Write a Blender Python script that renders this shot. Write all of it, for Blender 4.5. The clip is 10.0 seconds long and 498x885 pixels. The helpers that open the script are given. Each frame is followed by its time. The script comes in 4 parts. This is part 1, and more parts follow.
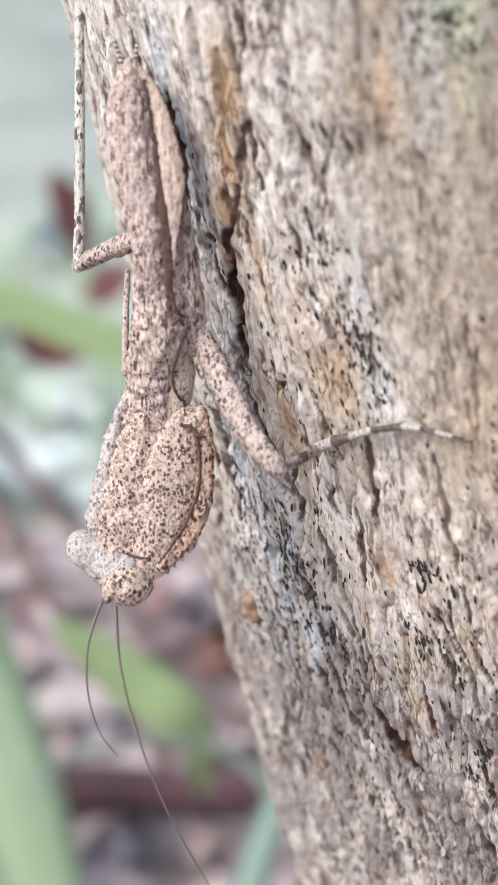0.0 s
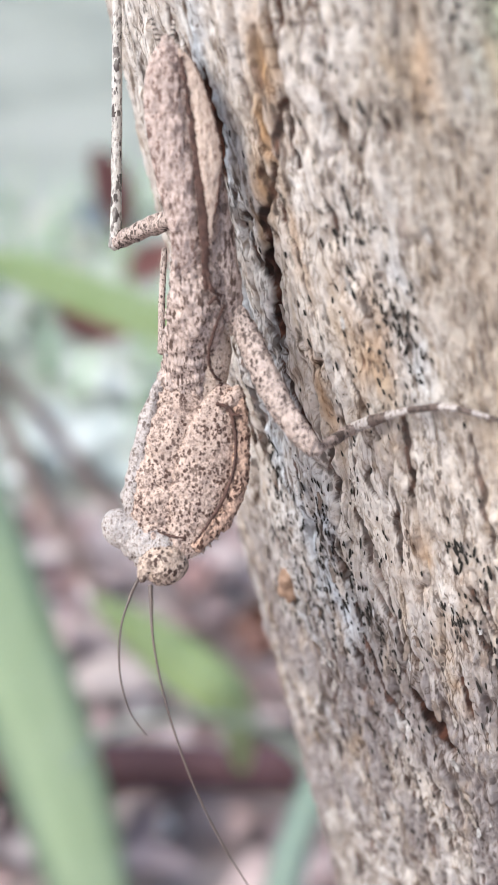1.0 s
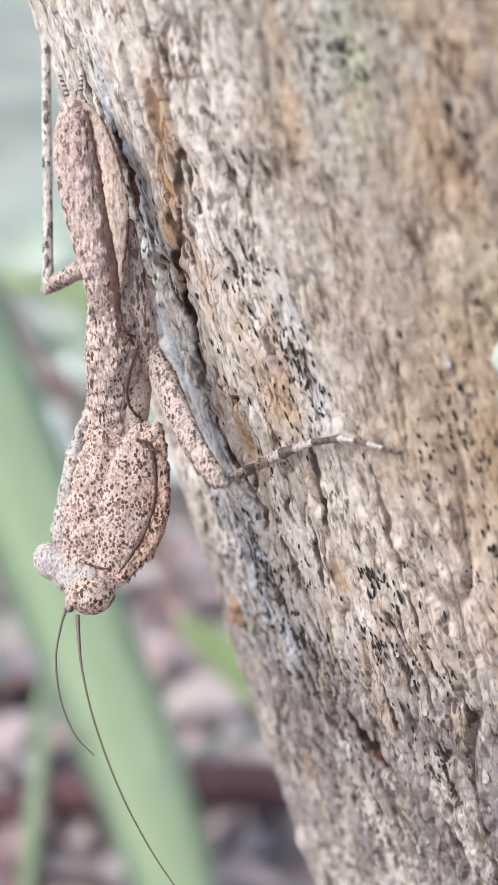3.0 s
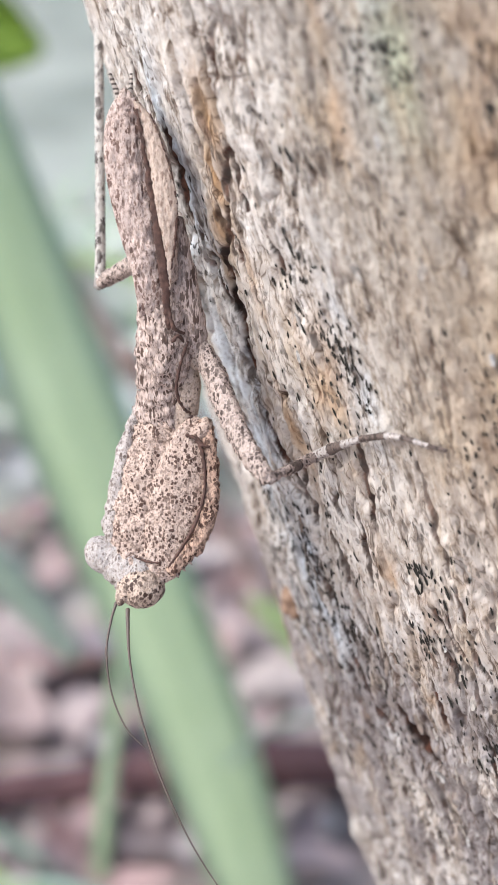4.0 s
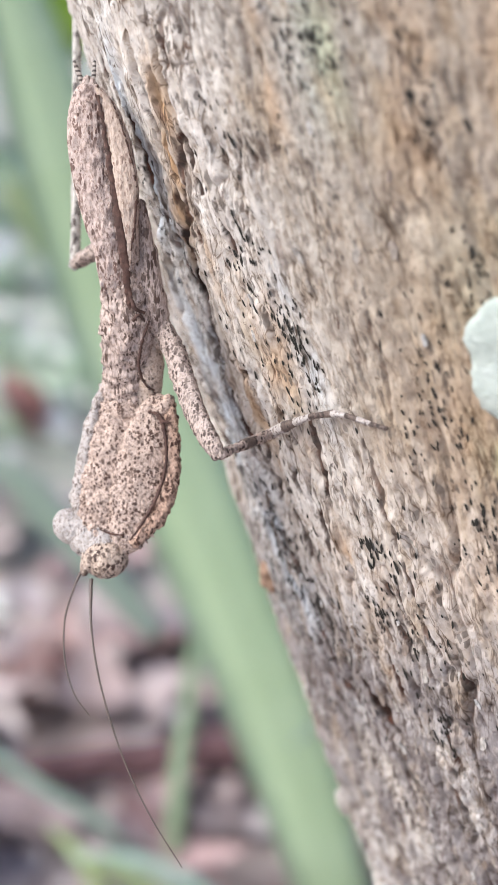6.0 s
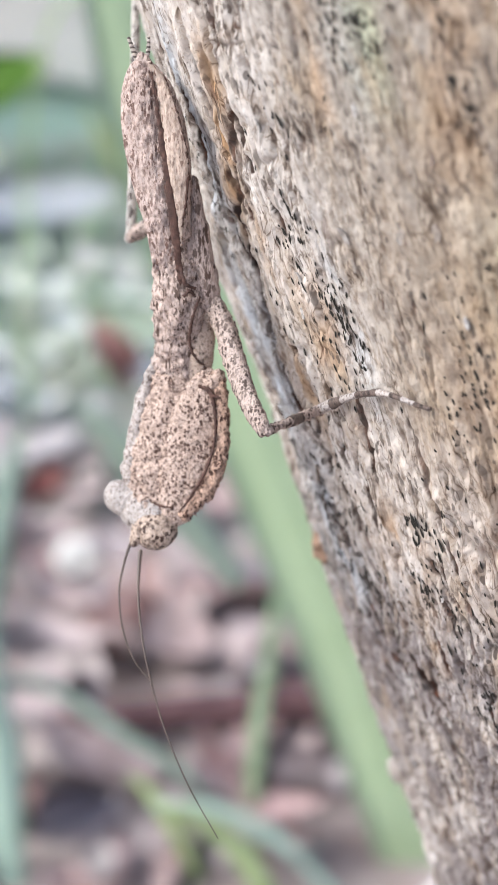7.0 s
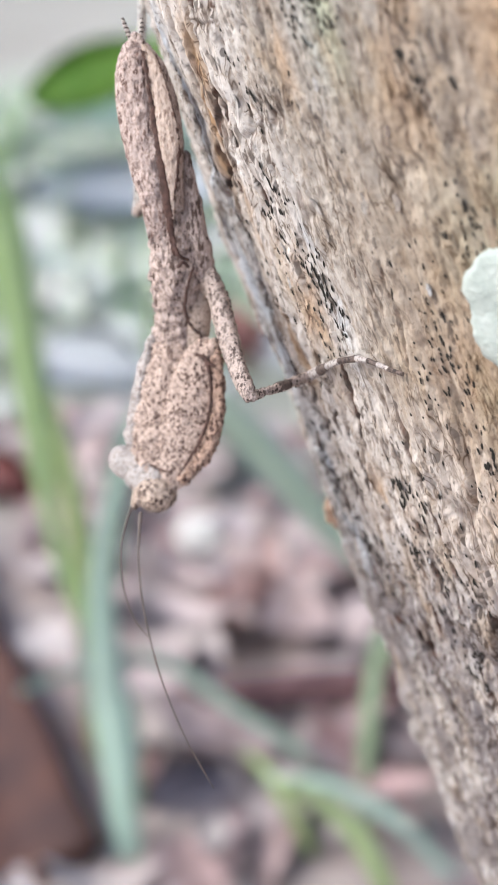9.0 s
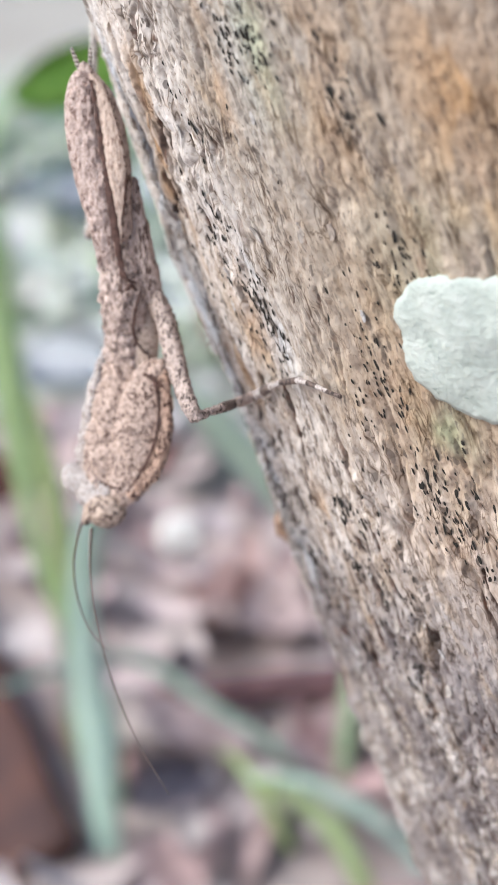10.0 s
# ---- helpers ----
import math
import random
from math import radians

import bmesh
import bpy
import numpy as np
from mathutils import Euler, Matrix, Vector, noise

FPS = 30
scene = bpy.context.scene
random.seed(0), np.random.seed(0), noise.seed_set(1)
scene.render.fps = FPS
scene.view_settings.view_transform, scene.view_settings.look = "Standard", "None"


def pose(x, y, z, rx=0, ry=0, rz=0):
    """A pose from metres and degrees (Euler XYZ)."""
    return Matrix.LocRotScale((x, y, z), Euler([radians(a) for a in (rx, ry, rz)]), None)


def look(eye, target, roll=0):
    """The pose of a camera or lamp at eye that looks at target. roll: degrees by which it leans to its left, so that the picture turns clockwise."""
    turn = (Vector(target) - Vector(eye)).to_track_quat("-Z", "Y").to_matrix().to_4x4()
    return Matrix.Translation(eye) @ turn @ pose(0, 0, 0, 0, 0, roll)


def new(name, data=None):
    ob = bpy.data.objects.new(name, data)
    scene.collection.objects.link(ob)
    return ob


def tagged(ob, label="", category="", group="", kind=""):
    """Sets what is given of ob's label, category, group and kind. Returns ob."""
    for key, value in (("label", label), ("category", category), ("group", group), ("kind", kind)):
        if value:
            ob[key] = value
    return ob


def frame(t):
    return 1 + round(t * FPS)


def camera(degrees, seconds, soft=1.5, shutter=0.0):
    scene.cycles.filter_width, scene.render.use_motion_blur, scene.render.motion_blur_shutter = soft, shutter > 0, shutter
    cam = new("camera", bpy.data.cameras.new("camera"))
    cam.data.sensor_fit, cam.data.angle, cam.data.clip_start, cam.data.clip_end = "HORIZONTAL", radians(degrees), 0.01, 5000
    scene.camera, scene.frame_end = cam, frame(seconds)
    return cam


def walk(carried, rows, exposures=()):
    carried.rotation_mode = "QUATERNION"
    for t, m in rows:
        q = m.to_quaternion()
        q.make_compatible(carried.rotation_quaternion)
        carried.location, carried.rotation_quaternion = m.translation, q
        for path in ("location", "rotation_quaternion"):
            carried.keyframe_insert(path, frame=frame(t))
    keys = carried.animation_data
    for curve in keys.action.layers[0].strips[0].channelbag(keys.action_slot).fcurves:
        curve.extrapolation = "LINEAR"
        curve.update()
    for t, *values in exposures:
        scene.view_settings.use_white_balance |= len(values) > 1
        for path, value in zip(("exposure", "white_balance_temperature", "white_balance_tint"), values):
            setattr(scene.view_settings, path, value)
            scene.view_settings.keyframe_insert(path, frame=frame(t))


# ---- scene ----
cam = camera(15, 10.0)
PATH = [
    (0.0, pose(-0.03101, -0.15462, 0.45226, 68.200, -4.100, -9.444)),
    (0.1, pose(-0.03101, -0.15462, 0.45226, 67.994, -4.100, -9.342)),
    (0.5, pose(-0.02976, -0.15448, 0.45088, 67.332, -4.076, -9.277)),
    (1.0, pose(-0.03040, -0.15403, 0.45222, 67.422, -3.854, -8.164)),
    (1.5, pose(-0.02785, -0.15635, 0.45845, 67.562, -3.228, -6.935)),
    (2.0, pose(-0.02217, -0.15837, 0.45725, 67.518, -2.731, -6.402)),
    (2.2, pose(-0.01983, -0.15937, 0.45643, 67.709, -2.430, -6.206)),
    (3.3, pose(-0.01218, -0.16238, 0.45722, 67.758, -0.670, -4.444)),
    (3.5, pose(-0.01181, -0.16276, 0.45742, 67.744, -0.498, -3.826)),
    (4.0, pose(-0.01067, -0.16206, 0.45891, 67.025, -0.321, -2.842)),
    (4.5, pose(-0.00717, -0.16280, 0.45977, 67.255, 0.304, -0.907)),
    (5.0, pose(-0.00500, -0.16224, 0.45765, 66.181, -0.100, -0.018)),
    (5.5, pose(-0.00139, -0.16500, 0.46000, 66.343, 0.147, 0.215)),
    (5.7, pose(0.00060, -0.16689, 0.46034, 66.730, 0.376, 0.156)),
    (6.8, pose(0.00639, -0.16718, 0.46172, 64.969, 0.709, 2.672)),
    (7.0, pose(0.00715, -0.16723, 0.46337, 64.900, 0.893, 3.457)),
    (7.5, pose(0.00512, -0.16609, 0.46750, 65.148, 1.790, 4.527)),
    (7.7, pose(0.01080, -0.16678, 0.46435, 63.917, 2.151, 3.315)),
    (8.0, pose(0.01609, -0.17092, 0.46367, 65.313, 2.241, 5.098)),
    (8.5, pose(0.02018, -0.17105, 0.46228, 64.596, 2.385, 6.320)),
    (9.0, pose(0.02229, -0.17182, 0.46396, 64.505, 2.930, 7.530)),
    (9.2, pose(0.02271, -0.17311, 0.46441, 64.643, 3.220, 8.082)),
    (9.5, pose(0.02260, -0.17338, 0.46600, 64.508, 3.592, 9.302)),
    (10.0, pose(0.02714, -0.17496, 0.46800, 64.339, 2.804, 7.238)),
]
walk(cam, PATH, [(0.0, 1.0, 6000, 7), (10.0, 1.0, 6000, 7)])
cam.data.dof.use_dof = True
cam.data.dof.focus_distance = 0.166
cam.data.dof.aperture_fstop = 44.0

# ---- world, sun, exposure ----
sky_world = bpy.data.worlds.new("overcast_sky")
sky_world.use_nodes = True
scene.world = sky_world
wn = sky_world.node_tree
sky = wn.nodes.new("ShaderNodeTexSky")
sky.sky_type = "NISHITA"
sky.sun_disc = False
sky.sun_elevation = radians(44)
sky.sun_rotation = radians(240)
sky.air_density, sky.dust_density, sky.ozone_density = 1.0, 3.0, 1.0
wn.nodes["Background"].inputs["Strength"].default_value = 0.12
wn.links.new(sky.outputs[0], wn.nodes["Background"].inputs[0])
sun = new("sun", bpy.data.lights.new("sun", "SUN"))
sun.data.energy, sun.data.angle, sun.data.color = 1.9, radians(40), (1.0, 0.97, 0.93)
sun.matrix_world = look((-1.0, -0.28, 0.95), (0, 0, 0))


# ---- node helpers ----
def make_mat(name, rough=0.8):
    m = bpy.data.materials.new(name)
    m.use_nodes = True
    nt = m.node_tree
    bsdf = nt.nodes["Principled BSDF"]
    bsdf.inputs["Roughness"].default_value = rough
    return m, nt, bsdf


def node(nt, kind, **inputs):
    n = nt.nodes.new(kind)
    for key, value in inputs.items():
        n.inputs[key.replace("_", " ")].default_value = value
    return n


def ramp(nt, source, stops):
    r = nt.nodes.new("ShaderNodeValToRGB")
    el = r.color_ramp.elements
    while len(el) < len(stops):
        el.new(0.5)
    for e, (p, c) in zip(el, stops):
        e.position = p
        e.color = (*c, 1) if len(c) == 3 else c
    nt.links.new(source, r.inputs[0])
    return r.outputs[0]


def grey(v):
    return (v, v, v)


def mix(nt, fac, a, b, mode="MIX"):
    m = nt.nodes.new("ShaderNodeMix")
    m.data_type, m.blend_type = "RGBA", mode
    for sock, v in ((m.inputs[0], fac), (m.inputs[6], a), (m.inputs[7], b)):
        if isinstance(v, bpy.types.NodeSocket):
            nt.links.new(v, sock)
        elif isinstance(v, tuple):
            sock.default_value = (*v, 1)
        else:
            sock.default_value = v
    return m.outputs[2]


def coords(nt, kind, scale):
    tc = nt.nodes.new("ShaderNodeTexCoord")
    mp = nt.nodes.new("ShaderNodeMapping")
    mp.inputs["Scale"].default_value = scale
    nt.links.new(tc.outputs[kind], mp.inputs[0])
    return mp.outputs[0]


def noise_tex(nt, vec, scale, detail=3.0, rough=0.55, distort=0.0):
    n = node(nt, "ShaderNodeTexNoise", Scale=scale, Detail=detail, Roughness=rough, Distortion=distort)
    nt.links.new(vec, n.inputs["Vector"])
    return n.outputs["Fac"]


def bump(nt, bsdf, height, strength, dist):
    b = node(nt, "ShaderNodeBump", Strength=strength, Distance=dist)
    nt.links.new(height, b.inputs["Height"])
    nt.links.new(b.outputs[0], bsdf.inputs["Normal"])


def attr(nt, name):
    a = nt.nodes.new("ShaderNodeAttribute")
    a.attribute_name = name
    return a.outputs["Fac"]


def spots(nt, vec, size, reach, wobble=0.35, spread=0.5, soft=0.10):
    """Separate irregular spots about size apart: 1 inside a spot, 0 between; reach is their radius in cells."""
    n = node(nt, "ShaderNodeTexNoise", Scale=1.6 / size, Detail=2.0)
    nt.links.new(vec, n.inputs["Vector"])
    off = nt.nodes.new("ShaderNodeVectorMath")
    off.operation = "MULTIPLY_ADD"
    nt.links.new(n.outputs["Color"], off.inputs[0])
    off.inputs[1].default_value = (wobble * 2 * size,) * 3
    nt.links.new(vec, off.inputs[2])
    v = node(nt, "ShaderNodeTexVoronoi", Scale=1 / size)
    nt.links.new(off.outputs[0], v.inputs["Vector"])
    sep = nt.nodes.new("ShaderNodeSeparateColor")
    nt.links.new(v.outputs["Color"], sep.inputs[0])
    d = nt.nodes.new("ShaderNodeMath")
    d.operation = "MULTIPLY_ADD"
    nt.links.new(sep.outputs[0], d.inputs[0])
    d.inputs[1].default_value = spread
    nt.links.new(v.outputs["Distance"], d.inputs[2])
    return ramp(nt, d.outputs[0], [(max(0.0, reach + spread * 0.5 - soft), grey(1)), (reach + spread * 0.5, grey(0))])


# ---- materials ----
def bark_material():
    m, nt, b = make_mat("bark", 0.9)
    b.inputs["Specular IOR Level"].default_value = 0.2
    rugged = attr(nt, "rugged")
    broad = noise_tex(nt, coords(nt, "UV", (0.16, 0.07, 1)), 1.0, 4)
    col = ramp(nt, broad, [(0.3, (0.43, 0.37, 0.315)), (0.45, (0.54, 0.487, 0.445)), (0.6, (0.615, 0.57, 0.535)), (0.75, (0.55, 0.49, 0.43))])
    tan = nt.nodes.new("ShaderNodeMapRange")
    nt.links.new(rugged, tan.inputs[0])
    tan.inputs[1].default_value, tan.inputs[2].default_value = 0.5, 1.0
    tan.inputs[3].default_value, tan.inputs[4].default_value = 0.75, 0.0
    col = mix(nt, tan.outputs[0], col, mix(nt, broad, (0.262, 0.230, 0.188), (0.375, 0.338, 0.292)))
    # weathered ochre stains, bluish crustose film, a little moss, grey-brown patches towards the bottom
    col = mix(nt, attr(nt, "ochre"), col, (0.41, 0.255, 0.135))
    col = mix(nt, attr(nt, "blue"), col, (0.54, 0.565, 0.60))
    col = mix(nt, attr(nt, "moss"), col, (0.30, 0.33, 0.20))
    col = mix(nt, attr(nt, "low_grey"), col, (0.275, 0.242, 0.235))
    # soft clouding at a few millimetres
    cloud = noise_tex(nt, coords(nt, "UV", (0.55, 0.4, 1)), 1.0, 3, 0.5, 0.6)
    col = mix(nt, 1.0, col, ramp(nt, cloud, [(0.3, (0.84, 0.80, 0.76)), (0.5, grey(1.0)), (0.7, (1.12, 1.12, 1.11))]), "MULTIPLY")

    def soften(fac_lo, fac_hi):
        r = nt.nodes.new("ShaderNodeMapRange")
        nt.links.new(rugged, r.inputs[0])
        r.inputs[1].default_value, r.inputs[2].default_value = 0.45, 1.0
        r.inputs[3].default_value, r.inputs[4].default_value = fac_lo, fac_hi
        return r.outputs[0]
    # rusty brown weathering in drawn-out patches
    rust = noise_tex(nt, coords(nt, "UV", (0.34, 0.11, 1)), 1.0, 5, 0.6, 0.8)
    col = mix(nt, ramp(nt, rust, [(0.54, grey(0)), (0.68, grey(0.5))]), col, (0.40, 0.30, 0.20))
    # flaking outer layers: whitish crust over tan and brown
    flakes = noise_tex(nt, coords(nt, "UV", (0.95, 0.42, 1)), 1.0, 6, 0.68, 0.9)
    col = mix(nt, soften(0.8, 1.0), col, ramp(nt, flakes, [(0.30, (0.48, 0.41, 0.36)), (0.39, (0.84, 0.80, 0.765)), (0.47, grey(1.02)), (0.60, grey(1.08)), (0.72, (1.16, 1.165, 1.17))]), "MULTIPLY")
    # granular crust with small dark pits
    grain = noise_tex(nt, coords(nt, "UV", (2.3, 1.25, 1)), 1.0, 6, 0.74, 0.7)
    col = mix(nt, soften(0.9, 1.0), col, ramp(nt, grain, [(0.32, (0.24, 0.20, 0.18)), (0.38, (0.76, 0.735, 0.715)), (0.44, (0.97, 0.965, 0.96)), (0.60, grey(1.03)), (0.75, grey(1.14))]), "MULTIPLY")

    # hairline checks between the fibres
    def checks(scale, width):
        n = noise_tex(nt, coords(nt, "UV", scale), 1.0, 2, 0.5, 0.8)
        d = node(nt, "ShaderNodeMath")
        d.operation = "SUBTRACT"
        nt.links.new(n, d.inputs[0])
        d.inputs[1].default_value = 0.5
        e = node(nt, "ShaderNodeMath")
        e.operation = "ABSOLUTE"
        nt.links.new(d.outputs[0], e.inputs[0])
        return ramp(nt, e.outputs[0], [(0.0, (0.20, 0.15, 0.125)), (width, (0.55, 0.5, 0.45)), (2.2 * width, grey(1.0))])

    def times(a, k):
        n = node(nt, "ShaderNodeMath")
        n.operation = "MULTIPLY"
        nt.links.new(a, n.inputs[0])
        nt.links.new(k, n.inputs[1])
        return n.outputs[0]
    for sc, w in (((0.30, 0.045, 1), 0.010), ((0.52, 0.10, 1), 0.012), ((0.95, 0.24, 1), 0.014)):
        gate = ramp(nt, noise_tex(nt, coords(nt, "UV", (0.3, 0.16, 1)), 1.0, 3), [(0.45, grey(0.05)), (0.60, grey(0.9))])
        col = mix(nt, times(gate, soften(0.8, 1.0)), col, checks(sc, w), "MULTIPLY")
    # short dark ticks along the grain, in drifts
    for size, squash, reach, seed in ((0.42, 0.36, 0.30, 3.0), (0.74, 0.27, 0.22, 9.0)):
        tick = spots(nt, coords(nt, "UV", (1, squash, 1)), size, reach, 0.3, 0.45, 0.09)
        drift = ramp(nt, noise_tex(nt, coords(nt, "UV", (0.17, 0.10, seed)), 1.0, 3), [(0.42, grey(0.08)), (0.62, grey(0.85))])
        col = mix(nt, times(times(tick, drift), soften(0.8, 1.0)), col, (0.085, 0.066, 0.056))
    # dark red-brown inner bark in splits, taken near black to paint in their shade
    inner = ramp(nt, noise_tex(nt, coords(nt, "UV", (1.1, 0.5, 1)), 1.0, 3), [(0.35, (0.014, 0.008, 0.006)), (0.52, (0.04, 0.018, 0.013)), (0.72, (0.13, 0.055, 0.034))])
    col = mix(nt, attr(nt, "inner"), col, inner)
    nt.links.new(col, b.inputs["Base Color"])
    tiny = noise_tex(nt, coords(nt, "UV", (2.9, 1.7, 1)), 1.0, 6, 0.72, 0.5)
    bump(nt, b, tiny, 0.55, 0.0004)
    return m


def mantis_material(name, light, dark, reach=0.30, size=0.45, rough=0.65, stretch=0.7):
    """Mottled cuticle: dark separate spots of about size mm on a clouded pale ground."""
    m, nt, b = make_mat(name, rough)
    b.inputs["Specular IOR Level"].default_value = 0.3
    vec = coords(nt, "Object", (1000, 1000, 1000 * stretch))
    big = noise_tex(nt, vec, 0.5, 3)
    base = mix(nt, big, tuple(0.80 * c for c in light), tuple(min(1, 1.22 * c) for c in light))
    fine = noise_tex(nt, vec, 4.5, 4, 0.65)
    base = mix(nt, 1.0, base, ramp(nt, fine, [(0.30, (0.66, 0.60, 0.56)), (0.5, grey(1.0)), (0.7, grey(1.18))]), "MULTIPLY")
    drift = ramp(nt, noise_tex(nt, vec, 0.8, 2), [(0.32, grey(0.35)), (0.55, grey(1))])
    small = spots(nt, vec, size * 0.55, reach * 0.9, 0.45, 0.35, 0.14)
    col = mix(nt, small, base, tuple(0.55 * a + 0.45 * c for a, c in zip(dark, light)))
    large = spots(nt, vec, size, reach, 0.45, 0.40, 0.09)
    gate = node(nt, "ShaderNodeMath")
    gate.operation = "MULTIPLY"
    nt.links.new(large, gate.inputs[0])
    nt.links.new(drift, gate.inputs[1])
    col = mix(nt, gate.outputs[0], col, dark)
    nt.links.new(col, b.inputs["Base Color"])
    bump(nt, b, noise_tex(nt, vec, 3.0, 4), 0.8, 0.0003)
    return m


def leaf_material(name, a, c, rough=0.55, scale=60.0, trans=0.0):
    m, nt, b = make_mat(name, rough)
    n = noise_tex(nt, coords(nt, "Object", (1, 1, 1)), scale, 4)
    nt.links.new(ramp(nt, n, [(0.3, a), (0.7, c)]), b.inputs["Base Color"])
    if trans:
        b.inputs["Transmission Weight"].default_value = 0.0
        b.inputs["Subsurface Weight"].default_value = trans
        b.inputs["Subsurface Radius"].default_value = (0.003, 0.004, 0.001)
    bump(nt, b, noise_tex(nt, coords(nt, "Object", (1, 1, 1)), scale * 6, 3), 0.3, 0.0006)
    return m


def island_material(name, stops, rough=0.8, scale=90.0):
    m, nt, b = make_mat(name, rough)
    g = nt.nodes.new("ShaderNodeNewGeometry")
    r = ramp(nt, g.outputs["Random Per Island"], stops)
    n = noise_tex(nt, coords(nt, "Object", (1, 1, 1)), scale, 4)
    col = mix(nt, 1.0, r, ramp(nt, n, [(0.3, grey(0.65)), (0.7, grey(1.2))]), "MULTIPLY")
    nt.links.new(col, b.inputs["Base Color"])
    return m


def ground_material():
    m, nt, b = make_mat("ground_soil", 0.95)
    vec = coords(nt, "Object", (1, 1, 1))
    patch = noise_tex(nt, vec, 5.0, 4)
    near = ramp(nt, noise_tex(nt, vec, 26, 5, 0.6), [(0.32, (0.27, 0.20, 0.18)), (0.5, (0.37, 0.30, 0.275)), (0.68, (0.46, 0.395, 0.37))])
    mid = ramp(nt, noise_tex(nt, vec, 16, 4), [(0.3, (0.33, 0.34, 0.275)), (0.5, (0.40, 0.405, 0.34)), (0.7, (0.46, 0.46, 0.40))])
    sand = ramp(nt, noise_tex(nt, vec, 3, 5), [(0.3, (0.31, 0.28, 0.235)), (0.7, (0.39, 0.355, 0.305))])
    grassy = ramp(nt, noise_tex(nt, vec, 4.5, 4), [(0.35, (0.235, 0.245, 0.20)), (0.5, (0.325, 0.33, 0.275)), (0.65, (0.385, 0.385, 0.325))])
    sep = nt.nodes.new("ShaderNodeSeparateXYZ")
    nt.links.new(vec, sep.inputs[0])

    def band(start, width):
        a = node(nt, "ShaderNodeMath")
        a.operation = "MULTIPLY_ADD"
        nt.links.new(patch, a.inputs[0])
        a.inputs[1].default_value = 0.5
        nt.links.new(sep.outputs["Y"], a.inputs[2])
        r = nt.nodes.new("ShaderNodeMapRange")
        nt.links.new(a.outputs[0], r.inputs[0])
        r.inputs[1].default_value, r.inputs[2].default_value = start, start + width
        return r.outputs[0]
    side = nt.nodes.new("ShaderNodeMapRange")
    nt.links.new(sep.outputs["X"], side.inputs[0])
    side.inputs[1].default_value, side.inputs[2].default_value = -0.45, -0.15
    far = mix(nt, side.outputs[0], sand, grassy)
    col = mix(nt, band(0.92, 0.2), near, mid)
    col = mix(nt, band(1.66, 0.25), col, far)
    nt.links.new(col, b.inputs["Base Color"])
    bump(nt, b, noise_tex(nt, vec, 120, 5), 0.8, 0.004)
    return m


BARK = bark_material()
UMBER = (0.085, 0.046, 0.034)
MANTIS = mantis_material("mantis_mottled", (0.49, 0.37, 0.305), UMBER, 0.46, 0.30, 0.65, 0.8)
MANTIS_BODY = mantis_material("mantis_streaked", (0.48, 0.375, 0.325), (0.09, 0.055, 0.042), 0.45, 0.31, 0.65, 0.30)
MANTIS_PALE = mantis_material("mantis_pale", (0.42, 0.372, 0.345), (0.16, 0.12, 0.105), 0.33, 0.30)
MANTIS_RIDGE = mantis_material("mantis_ridge", (0.43, 0.375, 0.345), (0.13, 0.095, 0.08), 0.40, 0.30)
MANTIS_WING = mantis_material("mantis_wing", (0.47, 0.365, 0.32), (0.15, 0.09, 0.072), 0.42, 0.32, 0.75, 0.38)
MANTIS_TAN = mantis_material("mantis_wing_tan", (0.46, 0.355, 0.29), (0.20, 0.125, 0.095), 0.27, 0.36, 0.7, 0.42)
MANTIS_RUST = mantis_material("mantis_rust", (0.47, 0.315, 0.235), (0.065, 0.03, 0.02), 0.50, 0.34)
MANTIS_LEG = mantis_material("mantis_leg", (0.43, 0.34, 0.295), (0.07, 0.046, 0.038), 0.45, 0.34)
MANTIS_COXA = mantis_material("mantis_coxa", (0.50, 0.39, 0.315), (0.10, 0.065, 0.05), 0.33, 0.36)
MANTIS_EYE = mantis_material("mantis_eye", (0.50, 0.385, 0.305), (0.06, 0.030, 0.021), 0.46, 0.42, 0.4, 0.9)
MANTIS_DARK = mantis_material("mantis_band", (0.13, 0.095, 0.08), (0.04, 0.028, 0.024), 0.42, 0.4)


def striped_material(name, light, dark, period, wobble):
    """Dark rings along a limb that runs up and down."""
    m, nt, b = make_mat(name, 0.6)
    w = node(nt, "ShaderNodeTexWave", Scale=0.314 / period, Distortion=wobble, Detail=2.0)
    w.bands_direction = "Z"
    nt.links.new(coords(nt, "Object", (1, 1, 1)), w.inputs["Vector"])
    col = mix(nt, ramp(nt, w.outputs["Fac"], [(0.52, grey(0)), (0.62, grey(1))]), light, dark)
    n = noise_tex(nt, coords(nt, "Object", (1, 1, 0.4)), 2600, 3)
    col = mix(nt, 1.0, col, ramp(nt, n, [(0.3, grey(0.6)), (0.7, grey(1.2))]), "MULTIPLY")
    nt.links.new(col, b.inputs["Base Color"])
    return m


STRIPED = striped_material("striped_tail", (0.50, 0.43, 0.37), (0.09, 0.065, 0.055), 0.00040, 2.0)
DASHED = mantis_material("dashed_shin", (0.48, 0.44, 0.40), (0.06, 0.045, 0.04), 0.43, 0.60, 0.65, 0.5)
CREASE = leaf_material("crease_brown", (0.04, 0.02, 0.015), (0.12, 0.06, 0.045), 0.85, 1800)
ANTENNA, _nt, _b = make_mat("antenna_brown", 0.5)
_b.inputs["Base Color"].default_value = (0.10, 0.07, 0.055, 1)
GALL = leaf_material("gall_brown", (0.17, 0.10, 0.065), (0.33, 0.21, 0.14), 0.8, 1300)
KNOB = leaf_material("lifted_bark", (0.20, 0.17, 0.15), (0.46, 0.41, 0.37), 0.9, 900)
